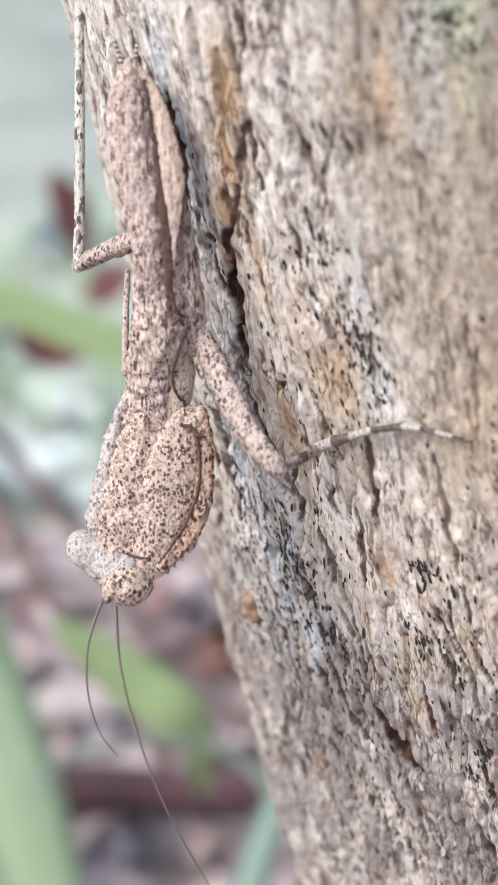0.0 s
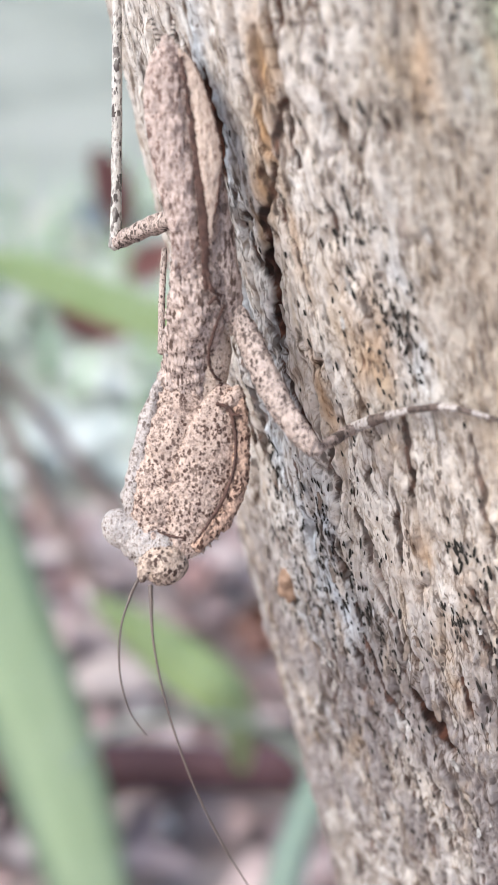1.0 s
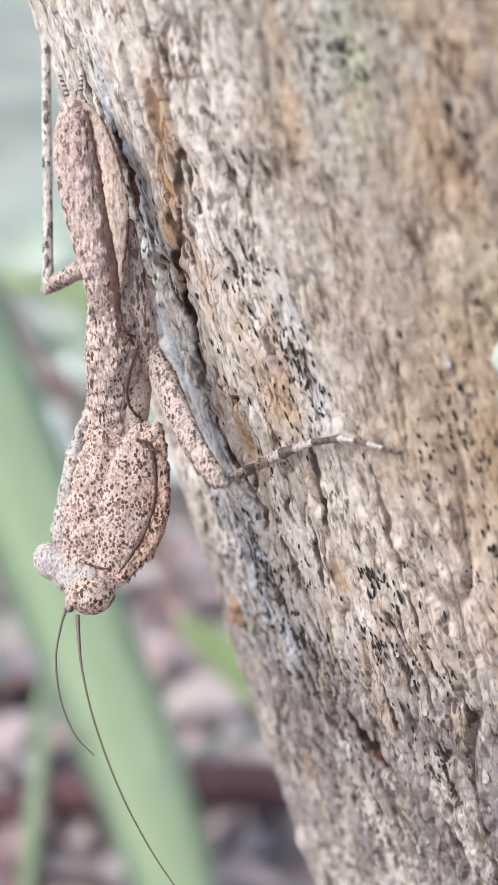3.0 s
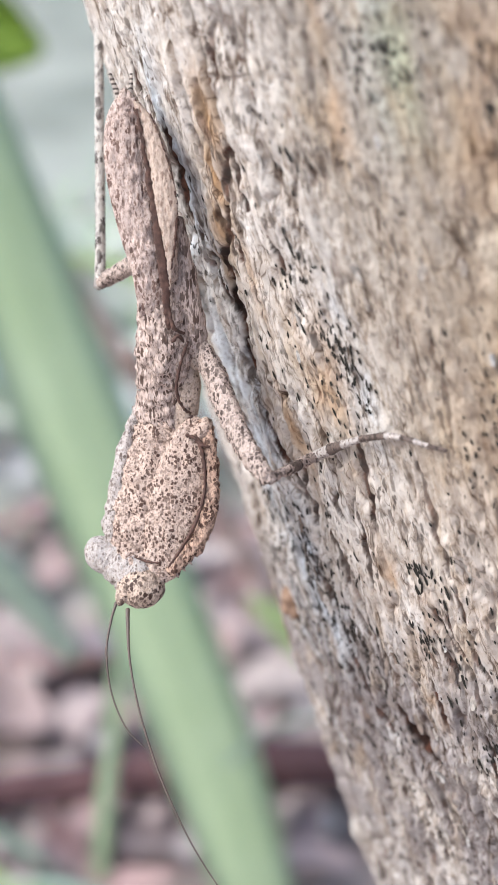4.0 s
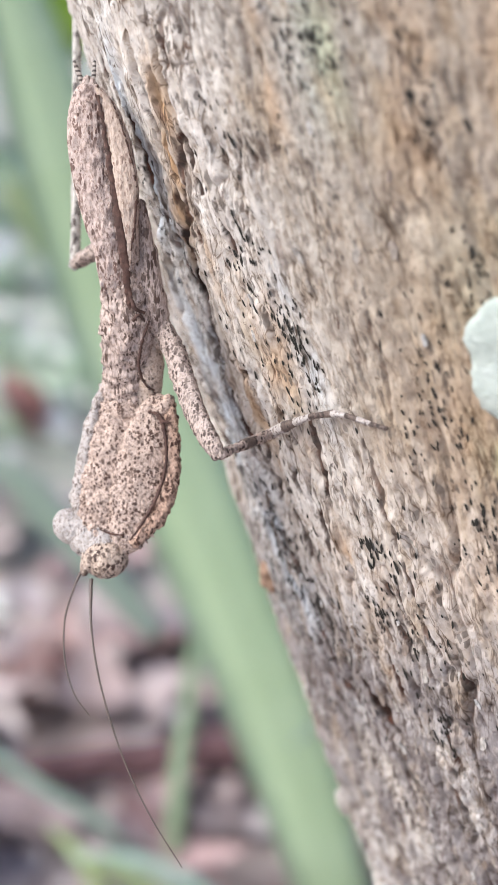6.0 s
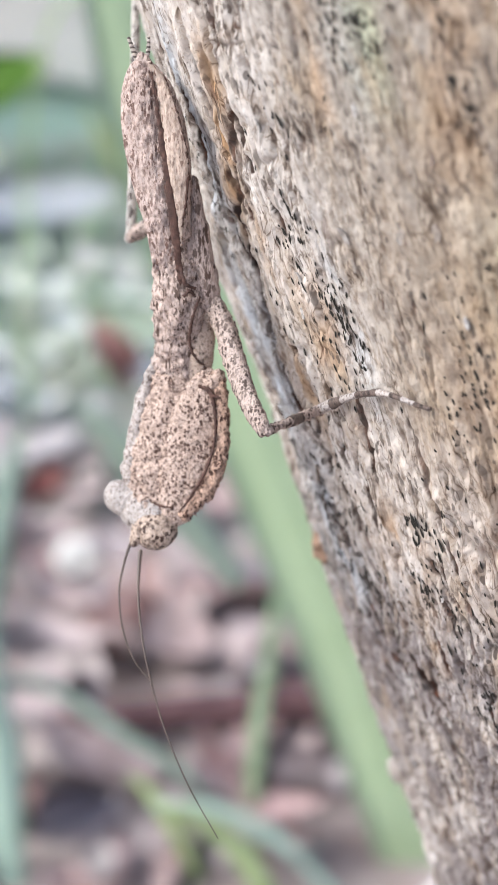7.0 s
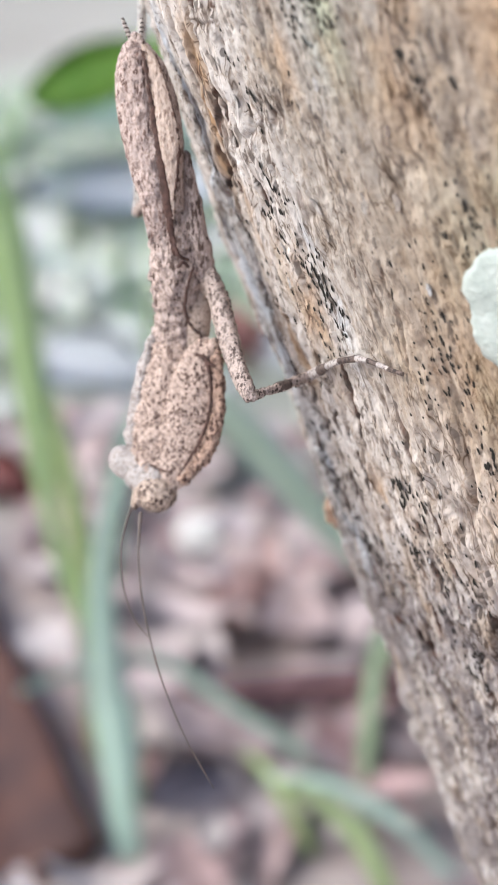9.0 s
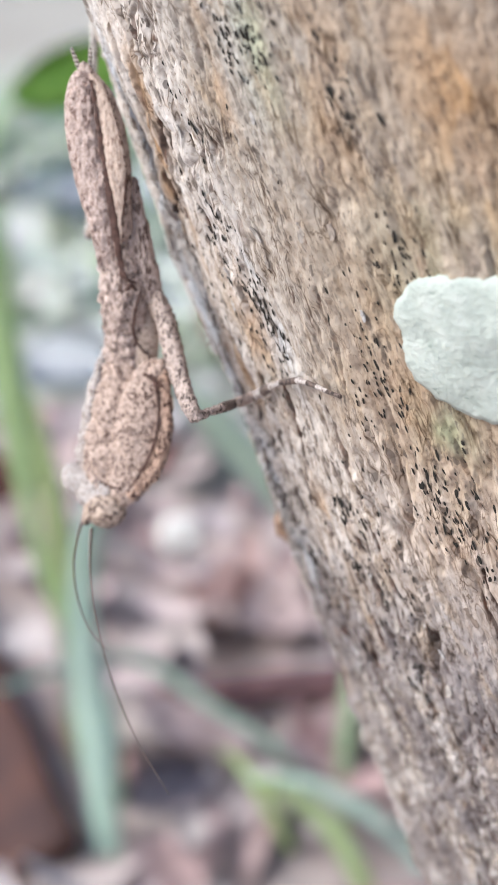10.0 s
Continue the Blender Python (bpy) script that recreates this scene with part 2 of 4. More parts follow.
SPECK, _nt, _b = make_mat("black_lichen", 0.9)
_b.inputs["Base Color"].default_value = (0.03, 0.027, 0.024, 1)
_b.inputs["Specular IOR Level"].default_value = 0.05
BLADE = leaf_material("grass_blade", (0.315, 0.405, 0.23), (0.385, 0.475, 0.30), 0.45, 25)
TEAL = leaf_material("bluish_blade", (0.31, 0.43, 0.345), (0.40, 0.51, 0.43), 0.45, 25)
LIME = leaf_material("lime_leaf", (0.30, 0.375, 0.14), (0.38, 0.45, 0.21), 0.45, 40)
PALEGREEN = leaf_material("pale_green_blade", (0.36, 0.43, 0.31), (0.45, 0.51, 0.40), 0.5, 25)
MIDGREEN = leaf_material("mid_green_blade", (0.32, 0.45, 0.17), (0.42, 0.55, 0.26), 0.45, 30)
GREEN = leaf_material("green_leaf", (0.16, 0.32, 0.05), (0.26, 0.44, 0.09), 0.45, 40)
FRESH = leaf_material("fresh_leaf", (0.24, 0.37, 0.045), (0.34, 0.46, 0.085), 0.45, 40)
MIDRIB = leaf_material("pale_midrib", (0.33, 0.43, 0.26), (0.40, 0.49, 0.32), 0.5, 30)
TWIG = leaf_material("twig_bark", (0.24, 0.16, 0.14), (0.38, 0.29, 0.26), 0.85, 90)
MAROON = leaf_material("maroon_leaf", (0.31, 0.13, 0.12), (0.43, 0.23, 0.205), 0.6, 40)
REDLEAF = leaf_material("red_leaf", (0.22, 0.05, 0.045), (0.36, 0.12, 0.105), 0.6, 40)
RUST = leaf_material("dry_leaf", (0.20, 0.09, 0.062), (0.31, 0.155, 0.115), 0.6, 30)
SLAB = leaf_material("slab_bark", (0.042, 0.016, 0.012), (0.125, 0.049, 0.029), 0.7, 22)
DARKWOOD = leaf_material("dark_wood", (0.05, 0.018, 0.022), (0.16, 0.08, 0.08), 0.8, 60)
WHITE = leaf_material("white_petal", (0.70, 0.68, 0.64), (0.87, 0.86, 0.82), 0.6, 80)
PALE = leaf_material("bleached_leaf", (0.52, 0.54, 0.56), (0.68, 0.69, 0.71), 0.6, 30)
LILAC = leaf_material("grey_bark_chip", (0.26, 0.215, 0.235), (0.40, 0.35, 0.37), 0.8, 30)


def lichen_material():
    m, nt, b = make_mat("pale_lichen", 0.95)
    vec = coords(nt, "Object", (1, 1, 1))
    n = noise_tex(nt, vec, 500, 4)
    col = ramp(nt, n, [(0.3, (0.33, 0.365, 0.325)), (0.55, (0.42, 0.455, 0.41)), (0.75, (0.50, 0.53, 0.485))])
    dark = noise_tex(nt, coords(nt, "Object", (1, 1, 2.2)), 900, 2)
    col = mix(nt, ramp(nt, dark, [(0.66, grey(0)), (0.72, grey(0.7))]), col, (0.18, 0.22, 0.19))
    nt.links.new(col, b.inputs["Base Color"])
    bump(nt, b, noise_tex(nt, vec, 1500, 4), 0.8, 0.0003)
    return m


LICHEN = lichen_material()


# ---- mesh helpers ----
def part(name, bm, material, parent=None, label=""):
    me = bpy.data.meshes.new(name)
    bm.normal_update()
    bm.to_mesh(me)
    bm.free()
    me.materials.append(material)
    for p in me.polygons:
        p.use_smooth = True
    ob = new(name, me)
    if parent is not None:
        ob.parent = parent
    if label:
        tagged(ob, label)
    return ob


def spline(pts, per=5):
    """Catmull-Rom through rows of numbers."""
    a = np.array(pts, float)
    a = np.vstack([2 * a[0] - a[1], a, 2 * a[-1] - a[-2]])
    out = []
    for i in range(1, len(a) - 2):
        for k in range(per):
            t = k / per
            out.append(0.5 * (2 * a[i] + (a[i + 1] - a[i - 1]) * t + (2 * a[i - 1] - 5 * a[i] + 4 * a[i + 1] - a[i + 2]) * t * t
                              + (3 * a[i] - a[i - 1] - 3 * a[i + 1] + a[i + 2]) * t ** 3))
    out.append(a[-2])
    return np.array(out)


def tube(bm, pts, seg=14, flat=1.0, side=(0, 1, 0), per=5, rough=0.0, cell=0.0006):
    """A tapering round-capped tube; rows of x, y, z, radius. flat squeezes it along side."""
    s = spline(pts, per)
    s[:, 3] = np.maximum(s[:, 3], 1e-5)
    side = Vector(side)
    rings = []
    for i, (x, y, z, r) in enumerate(s):
        tan = Vector(s[min(i + 1, len(s) - 1), :3] - s[max(i - 1, 0), :3]).normalized()
        n = tan.cross(side)
        n = n.normalized() if n.length > 1e-4 else tan.orthogonal().normalized()
        b = n.cross(tan).normalized()
        ring = []
        for k in range(seg):
            a = 2 * math.pi * k / seg
            p = Vector((x, y, z)) + (n * math.cos(a) + b * math.sin(a) * flat) * r
            if rough:
                p += (p - Vector((x, y, z))).normalized() * rough * (noise.noise(p / cell) + 0.7 * noise.noise(p / (0.45 * cell)))
            ring.append(bm.verts.new(p))
        rings.append(ring)
    for u, v in zip(rings, rings[1:]):
        for k in range(seg):
            bm.faces.new((u[k], u[(k + 1) % seg], v[(k + 1) % seg], v[k]))
    for ring, j, k in ((rings[0], 0, 1), (rings[-1], -1, -2)):
        d = Vector(s[j, :3] - s[k, :3])
        d = d.normalized() * s[j, 3] * 0.6 if d.length else Vector((0, 0, 0))
        tip = bm.verts.new(Vector(s[j, :3]) + d)
        for q in range(seg):
            f = (ring[q], ring[(q + 1) % seg], tip)
            bm.faces.new(f if j == -1 else f[::-1])
    return bm


def ball(bm, centre, axes, sub=3, rough=0.0, cell=0.0006):
    m = Matrix((axes[0], axes[1], axes[2])).transposed().to_4x4()
    m.translation = centre
    made = bmesh.ops.create_icosphere(bm, subdivisions=sub, radius=1.0, matrix=m)
    if rough:
        for v in made["verts"]:
            v.co += (v.co - Vector(centre)).normalized() * rough * noise.noise(v.co / cell)
    return bm


def blade(bm, path, fold=0.15, across=5, thick=0.0004):
    """A long leaf along a path: rows of x, y, z, half width, turn of its width about the path."""
    s = spline(path, 6)
    top, low = [], []
    for i, (x, y, z, w, turn) in enumerate(s):
        tan = Vector(s[min(i + 1, len(s) - 1), :3] - s[max(i - 1, 0), :3]).normalized()
        n = tan.cross(Vector((0, 1, 0)))
        n = n.normalized() if n.length > 1e-3 else Vector((1, 0, 0))
        n = Matrix.Rotation(radians(turn), 3, tan) @ n
        b = n.cross(tan)
        r1, r2 = [], []
        for k in range(across):
            f = 2 * k / (across - 1) - 1
            p = Vector((x, y, z)) + n * f * max(w, 1e-4) + b * fold * abs(f) * w
            r1.append(bm.verts.new(p + b * thick / 2))
            r2.append(bm.verts.new(p - b * thick / 2))
        top.append(r1)
        low.append(r2)
    for a, c, flip in ((top, top[1:], False), (low, low[1:], True)):
        for u, v in zip(a, c):
            for k in range(across - 1):
                f = (u[k], u[k + 1], v[k + 1], v[k])
                bm.faces.new(f[::-1] if flip else f)
    for e in (0, across - 1):
        for i in range(len(top) - 1):
            bm.faces.new((top[i][e], top[i + 1][e], low[i + 1][e], low[i][e]))
    return bm


# ---- smooth lattice noise on arrays ----
def lattice(x, y, seed):
    xi, yi = np.floor(x).astype(np.int64), np.floor(y).astype(np.int64)
    fx, fy = x - xi, y - yi
    fx, fy = fx * fx * (3 - 2 * fx), fy * fy * (3 - 2 * fy)

    def h(a, b):
        v = np.sin(a * 127.1 + b * 311.7 + seed * 74.7) * 43758.5453
        return v - np.floor(v)
    return (h(xi, yi) * (1 - fx) + h(xi + 1, yi) * fx) * (1 - fy) + (h(xi, yi + 1) * (1 - fx) + h(xi + 1, yi + 1) * fx) * fy


def fbm(x, y, seed, octaves=4, gain=0.5):
    out, amp, tot = 0, 1.0, 0
    for k in range(octaves):
        out = out + amp * lattice(x * 2 ** k + 17 * k, y * 2 ** k + 31 * k, seed + k)
        tot += amp
        amp *= gain
    return out / tot


# ---- the trunk: a leaning, slightly tapering cone ----
AXIS_AT = Vector((0.06586, 0.02858, 0.39))
AXIS = Vector((-0.24935, -0.01332, 0.96832)).normalized()
MM_PER_DEG = 1.2055


def trunk_radius(h):
    c = np.clip(h, -0.10, 0.10)
    r = 0.06907 + 0.0447 * c - 0.198 * c * c
    r = r - np.maximum(h - 0.10, 0) * 0.012
    return r + 0.03 * np.clip((-0.28 - h) / 0.12, 0, 1) ** 2


def trunk_dirs(ang):
    c, s = np.cos(ang), np.sin(ang)
    w = -(AXIS.x * c + AXIS.y * s) / AXIS.z
    v = np.stack([c, s, w], -1)
    return v / np.linalg.norm(v, axis=-1, keepdims=True)


def on_trunk(deg, h_mm, lift_mm=0.0):
    """A point of the trunk's mean surface, and its outward normal."""
    d = Vector(trunk_dirs(np.array(radians(deg))))
    h = h_mm / 1000
    return AXIS_AT + AXIS * h + d * (float(trunk_radius(np.array(h))) + lift_mm / 1000), d


# splits in the bark: angle and height of both ends, width and depth in mm, strength of the dark inner colour
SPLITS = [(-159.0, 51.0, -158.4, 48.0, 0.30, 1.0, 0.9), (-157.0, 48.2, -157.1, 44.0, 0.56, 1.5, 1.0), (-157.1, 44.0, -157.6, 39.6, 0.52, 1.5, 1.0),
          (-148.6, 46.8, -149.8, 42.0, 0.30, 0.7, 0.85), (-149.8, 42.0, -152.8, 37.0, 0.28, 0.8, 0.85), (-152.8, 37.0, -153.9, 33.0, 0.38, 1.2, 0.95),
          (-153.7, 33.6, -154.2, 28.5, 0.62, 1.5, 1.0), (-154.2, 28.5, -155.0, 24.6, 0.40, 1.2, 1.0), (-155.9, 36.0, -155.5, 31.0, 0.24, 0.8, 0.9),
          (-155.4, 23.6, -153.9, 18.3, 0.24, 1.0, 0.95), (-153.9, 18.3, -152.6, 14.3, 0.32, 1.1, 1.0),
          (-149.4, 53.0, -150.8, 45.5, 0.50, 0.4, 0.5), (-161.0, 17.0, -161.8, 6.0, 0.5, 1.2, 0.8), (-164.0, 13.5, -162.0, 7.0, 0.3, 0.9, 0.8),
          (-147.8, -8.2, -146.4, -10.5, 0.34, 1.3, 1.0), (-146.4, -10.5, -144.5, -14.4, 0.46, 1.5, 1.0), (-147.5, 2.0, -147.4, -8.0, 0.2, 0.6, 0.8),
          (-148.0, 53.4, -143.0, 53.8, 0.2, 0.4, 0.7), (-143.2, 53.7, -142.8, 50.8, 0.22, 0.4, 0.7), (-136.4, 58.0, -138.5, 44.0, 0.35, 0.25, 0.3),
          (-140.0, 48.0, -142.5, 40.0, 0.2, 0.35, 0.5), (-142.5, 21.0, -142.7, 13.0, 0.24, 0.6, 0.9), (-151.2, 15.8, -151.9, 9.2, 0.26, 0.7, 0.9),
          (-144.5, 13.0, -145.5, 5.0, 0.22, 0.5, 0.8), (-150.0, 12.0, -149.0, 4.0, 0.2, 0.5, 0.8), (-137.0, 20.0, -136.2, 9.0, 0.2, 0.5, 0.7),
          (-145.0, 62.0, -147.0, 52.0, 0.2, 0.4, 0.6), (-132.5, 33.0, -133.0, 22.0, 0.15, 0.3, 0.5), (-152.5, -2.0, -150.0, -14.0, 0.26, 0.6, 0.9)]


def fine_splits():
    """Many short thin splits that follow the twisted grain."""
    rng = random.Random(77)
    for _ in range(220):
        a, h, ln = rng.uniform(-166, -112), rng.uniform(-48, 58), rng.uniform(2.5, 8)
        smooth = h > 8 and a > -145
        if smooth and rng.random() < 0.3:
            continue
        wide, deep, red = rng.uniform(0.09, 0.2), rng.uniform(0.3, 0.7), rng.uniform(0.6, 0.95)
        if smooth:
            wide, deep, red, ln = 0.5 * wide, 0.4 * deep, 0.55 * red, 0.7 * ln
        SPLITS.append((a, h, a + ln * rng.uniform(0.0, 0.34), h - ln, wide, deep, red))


fine_splits()


def bark_relief(s, h):
    """Height of the bark in mm over the mean cone, and its colour masks, from arc s and height h in mm."""
    ws = s + 2.4 * (fbm(s / 9, h / 16, 3) - 0.5) + 0.5 * (fbm(s / 2.2, h / 3.5, 5) - 0.5)
    calm = 1 - 0.5 * np.clip((s - 6) / 14, 0, 1) * np.clip((h - 8) / 16, 0, 1)
    low = np.clip((-4 - h) / 14, 0, 1)
    d = 0.9 * (fbm(s / 13, h / 24, 11) - 0.5)
    d += 0.7 * (fbm(ws / 2.6, h / 14, 12, 3) - 0.5) * calm
    fissure_dark = np.zeros_like(d)
    for k, (a, b, wide, deep) in enumerate([(4.2, 26, 0.035, 0.8), (1.9, 10, 0.05, 0.5), (0.9, 4.4, 0.06, 0.16)]):
        n = fbm(ws / a, h / b, 21 + 7 * k, 2)
        keep = np.clip(fbm(s / (2 * a), h / b, 51 + k, 2) * 3 - 0.8, 0, 1)
        fis = np.exp(-((n - 0.5) / wide) ** 2) * keep * calm
        d -= deep * fis
        # fissure floors take the dark inner colour, standing in for their shade
        fissure_dark = np.maximum(fissure_dark, np.clip(1.5 * np.exp(-((n - 0.5) / (0.4 * wide)) ** 2) * keep * calm - 0.35, 0, 1))
    # plates that flake off in steps
    for sx, hx, steps, tall, seed in ((1.9, 9.0, 6, 0.8, 61), (0.9, 3.0, 4, 0.35, 66)):
        q = fbm(ws / sx, h / hx, seed, 3) * steps
        f = q - np.floor(q)
        d += tall * ((np.floor(q) + np.clip((f - 0.5) * 5 + 0.5, 0, 1)) / steps - 0.5) * (0.45 + 0.55 * calm)
    d += 0.50 * (fbm(ws / 0.6, h / 1.05, 71, 3) - 0.5) * (0.8 + 0.8 * low)
    d += 1.1 * low * (fbm(ws / 2.6, h / 3.4, 75, 3) - 0.5)
    d += 0.45
    # a lifted strip of bark along the shaded flank
    d += 0.7 * np.exp(-((s + 18.5) / 6.5) ** 2) * np.exp(-((h - 28) / 7.5) ** 2) - 0.5 * np.exp(-((s + 17.0) / 6.0) ** 2) * np.exp(-((h - 8) / 5.0) ** 2)
    inner = np.zeros_like(d)
    for a0, h0, a1, h1, wide, deep, red in SPLITS:
        wide = 1.05 * wide if deep >= 1.2 else 0.05 + 0.48 * wide
        s0, s1 = (a0 + 150) * MM_PER_DEG, (a1 + 150) * MM_PER_DEG
        near = (s > min(s0, s1) - 3) & (s < max(s0, s1) + 3) & (h > min(h0, h1) - 3) & (h < max(h0, h1) + 3)
        ss, hh = s[near], h[near]
        if not len(ss):
            continue
        t = np.clip(((ss - s0) * (s1 - s0) + (hh - h0) * (h1 - h0)) / ((s1 - s0) ** 2 + (h1 - h0) ** 2), 0, 1)
        wig = 0.9 * (fbm(hh / 1.9, ss * 0 + 3.1, 91, 3) - 0.5)
        dist = np.hypot(ss + wig - (s0 + t * (s1 - s0)), (hh - (h0 + t * (h1 - h0))) * 0.8)
        ww = (1.15 if wide > 0.25 else 1.0) * wide * (0.35 + 1.5 * np.sin(np.pi * np.clip(t, 0.12, 0.88)) * fbm(hh / 0.9, ss * 0 + 7.7, 95, 2))
        d[near] -= 0.30 * deep * np.exp(-(dist / (2.2 * ww + 0.1)) ** 2) + 0.55 * deep * np.exp(-(dist / np.maximum(1.2 * ww, 0.16)) ** 2)
        # the painted darkness spreads past the lip onto the facing wall
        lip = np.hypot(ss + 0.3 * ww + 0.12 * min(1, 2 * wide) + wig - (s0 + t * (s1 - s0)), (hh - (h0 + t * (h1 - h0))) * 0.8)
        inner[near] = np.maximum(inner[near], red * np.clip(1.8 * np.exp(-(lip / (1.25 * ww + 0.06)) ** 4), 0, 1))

    def zone(a, hh, wa, wh):
        q = ((s - (a + 150) * MM_PER_DEG) / wa) ** 2 + ((h - hh) / wh) ** 2
        return np.exp(-q) * np.clip(fbm(s / 2.2, h / 5.0, 131, 3) * 3.2 - 0.9, 0, 1)
    def spot(a, hh, wa, wh):
        return np.exp(-(((s - (a + 150) * MM_PER_DEG) / wa) ** 2 + ((h - hh) / wh) ** 2) * (0.5 + fbm(s / 0.7, h / 0.9, 133, 3)))
    brown = np.maximum.reduce([zone(-150, 48, 1.9, 7), zone(-149.5, 36, 1.5, 7), 0.8 * zone(-154, 20, 2.2, 8), 0.6 * zone(-152, 2, 1.6, 5)])
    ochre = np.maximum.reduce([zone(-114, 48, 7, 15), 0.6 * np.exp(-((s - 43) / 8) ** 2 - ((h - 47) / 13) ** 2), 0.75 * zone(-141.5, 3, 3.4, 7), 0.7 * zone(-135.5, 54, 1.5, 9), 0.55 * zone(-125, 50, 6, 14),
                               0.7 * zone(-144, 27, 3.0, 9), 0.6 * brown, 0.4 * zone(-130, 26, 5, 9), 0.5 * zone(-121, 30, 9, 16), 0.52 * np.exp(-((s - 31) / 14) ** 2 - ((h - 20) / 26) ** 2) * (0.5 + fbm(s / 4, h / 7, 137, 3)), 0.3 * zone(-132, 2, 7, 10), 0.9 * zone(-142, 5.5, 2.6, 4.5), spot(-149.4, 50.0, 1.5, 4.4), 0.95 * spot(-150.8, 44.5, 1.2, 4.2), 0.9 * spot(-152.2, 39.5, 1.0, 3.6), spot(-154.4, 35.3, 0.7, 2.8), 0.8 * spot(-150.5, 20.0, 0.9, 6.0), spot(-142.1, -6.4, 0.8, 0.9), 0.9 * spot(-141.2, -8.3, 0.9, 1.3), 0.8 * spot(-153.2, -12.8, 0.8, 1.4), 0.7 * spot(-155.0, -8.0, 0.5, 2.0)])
    blue = np.maximum.reduce([1.3 * zone(-158.5, 18, 3.2, 13), 0.95 * spot(-155.0, 24.0, 1.3, 3.6), 0.9 * spot(-154.6, 18.0, 1.5, 3.6), 0.8 * spot(-158.6, 36.5, 1.0, 3.0), 1.2 * zone(-156.5, 46, 2.0, 10), 1.3 * zone(-155, 2, 4.0, 11), zone(-160, -14, 4.0, 14), 0.6 * zone(-140.5, 29, 1.8, 9), 0.5 * zone(-132, 57, 3, 7),
                              0.9 * zone(-151.5, -6, 3, 9)])
    moss = np.maximum.reduce([0.6 * zone(-130, 55, 3, 6), 0.7 * zone(-124, 20, 3, 4), 0.5 * zone(-113, 40, 2, 6), 0.35 * zone(-120, 34, 7, 9)])
    # patchy mask, greyer and darker towards the bottom
    low_grey = np.clip(fbm(s / 5.0, h / 7.0, 141, 4) * 3.0 - 0.65, 0, 1) * np.clip((8 - h) / 16, 0, 1)
    return d, np.clip(np.maximum(inner, 0.62 * fissure_dark), 0, 1), np.clip(ochre, 0, 1), np.clip(blue * 1.1, 0, 1), moss, calm, low_grey


def grid_mesh(name, pts, wrap, material, uv=None, attrs=()):
    """A sheet of quads over an array of points (rows, columns, 3); wrap closes the columns."""
    rows, cols = pts.shape[:2]
    me = bpy.data.meshes.new(name)
    i = np.arange(rows - 1)[:, None] * cols
    j = np.arange(cols if wrap else cols - 1)[None, :]
    k = (j + 1) % cols
    quads = np.stack([i + j, i + k, i + cols + k, i + cols + j], -1).reshape(-1, 4)
    me.vertices.add(rows * cols)
    me.vertices.foreach_set("co", pts.reshape(-1).astype(np.float32))
    me.loops.add(quads.size)
    me.loops.foreach_set("vertex_index", quads.reshape(-1).astype(np.int32))
    me.polygons.add(len(quads))
    me.polygons.foreach_set("loop_start", (np.arange(len(quads)) * 4).astype(np.int32))
    me.update(calc_edges=True)
    me.polygons.foreach_set("use_smooth", np.ones(len(quads), bool))
    if uv is not None:
        layer = me.uv_layers.new(name="UVMap")
        layer.data.foreach_set("uv", uv.reshape(-1, 2)[quads.reshape(-1)].reshape(-1).astype(np.float32))
    for key, value in attrs:
        me.attributes.new(key, "FLOAT", "POINT").data.foreach_set("value", value.reshape(-1).astype(np.float32))
    me.materials.append(material)
    me.validate()
    return new(name, me)


def build_trunk():
    ang = np.concatenate([np.linspace(-200, -98, 800, endpoint=False), np.linspace(-98, 160, 90, endpoint=False)])
    hh = np.concatenate([np.linspace(-430, -60, 60, endpoint=False), np.linspace(-60, 78, 900, endpoint=False), np.linspace(78, 900, 70)])
    A, H = np.meshgrid(ang, hh)
    s = (A + 150) * MM_PER_DEG
    # arc coordinate that closes behind the trunk
    fold = np.where(A > -98, -98 + (A + 98) * 0.0 + 40 * np.sin(np.radians((A + 98) / 258 * 180)), A)
    back = np.clip((A + 98) / 20, 0, 1) * np.clip((160 - A) / 20, 0, 1)
    sr = np.where(A > -98, (fold + 150) * MM_PER_DEG, s)
    d, inner, ochre, blue, moss, calm, low_grey = bark_relief(sr, H)
    seam = np.clip((A + 200) / 8, 0, 1) * np.where(A > 31, np.clip((160 - A) / 20, 0, 1), 1)
    d = d * seam
    r = trunk_radius(H / 1000) + d / 1000
    p = np.array(AXIS_AT) + np.array(AXIS) * (H / 1000)[..., None] + trunk_dirs(np.radians(A)) * r[..., None]
    ob = grid_mesh("tree_trunk", p, True, BARK, np.stack([s, H], -1), (("inner", inner), ("ochre", ochre), ("blue", blue), ("moss", moss), ("rugged", calm), ("low_grey", low_grey)))
    return tagged(ob, "leaning tree trunk with grey-beige fissured bark rising from the ground", "tree trunk", kind="structure")


trunk = build_trunk()


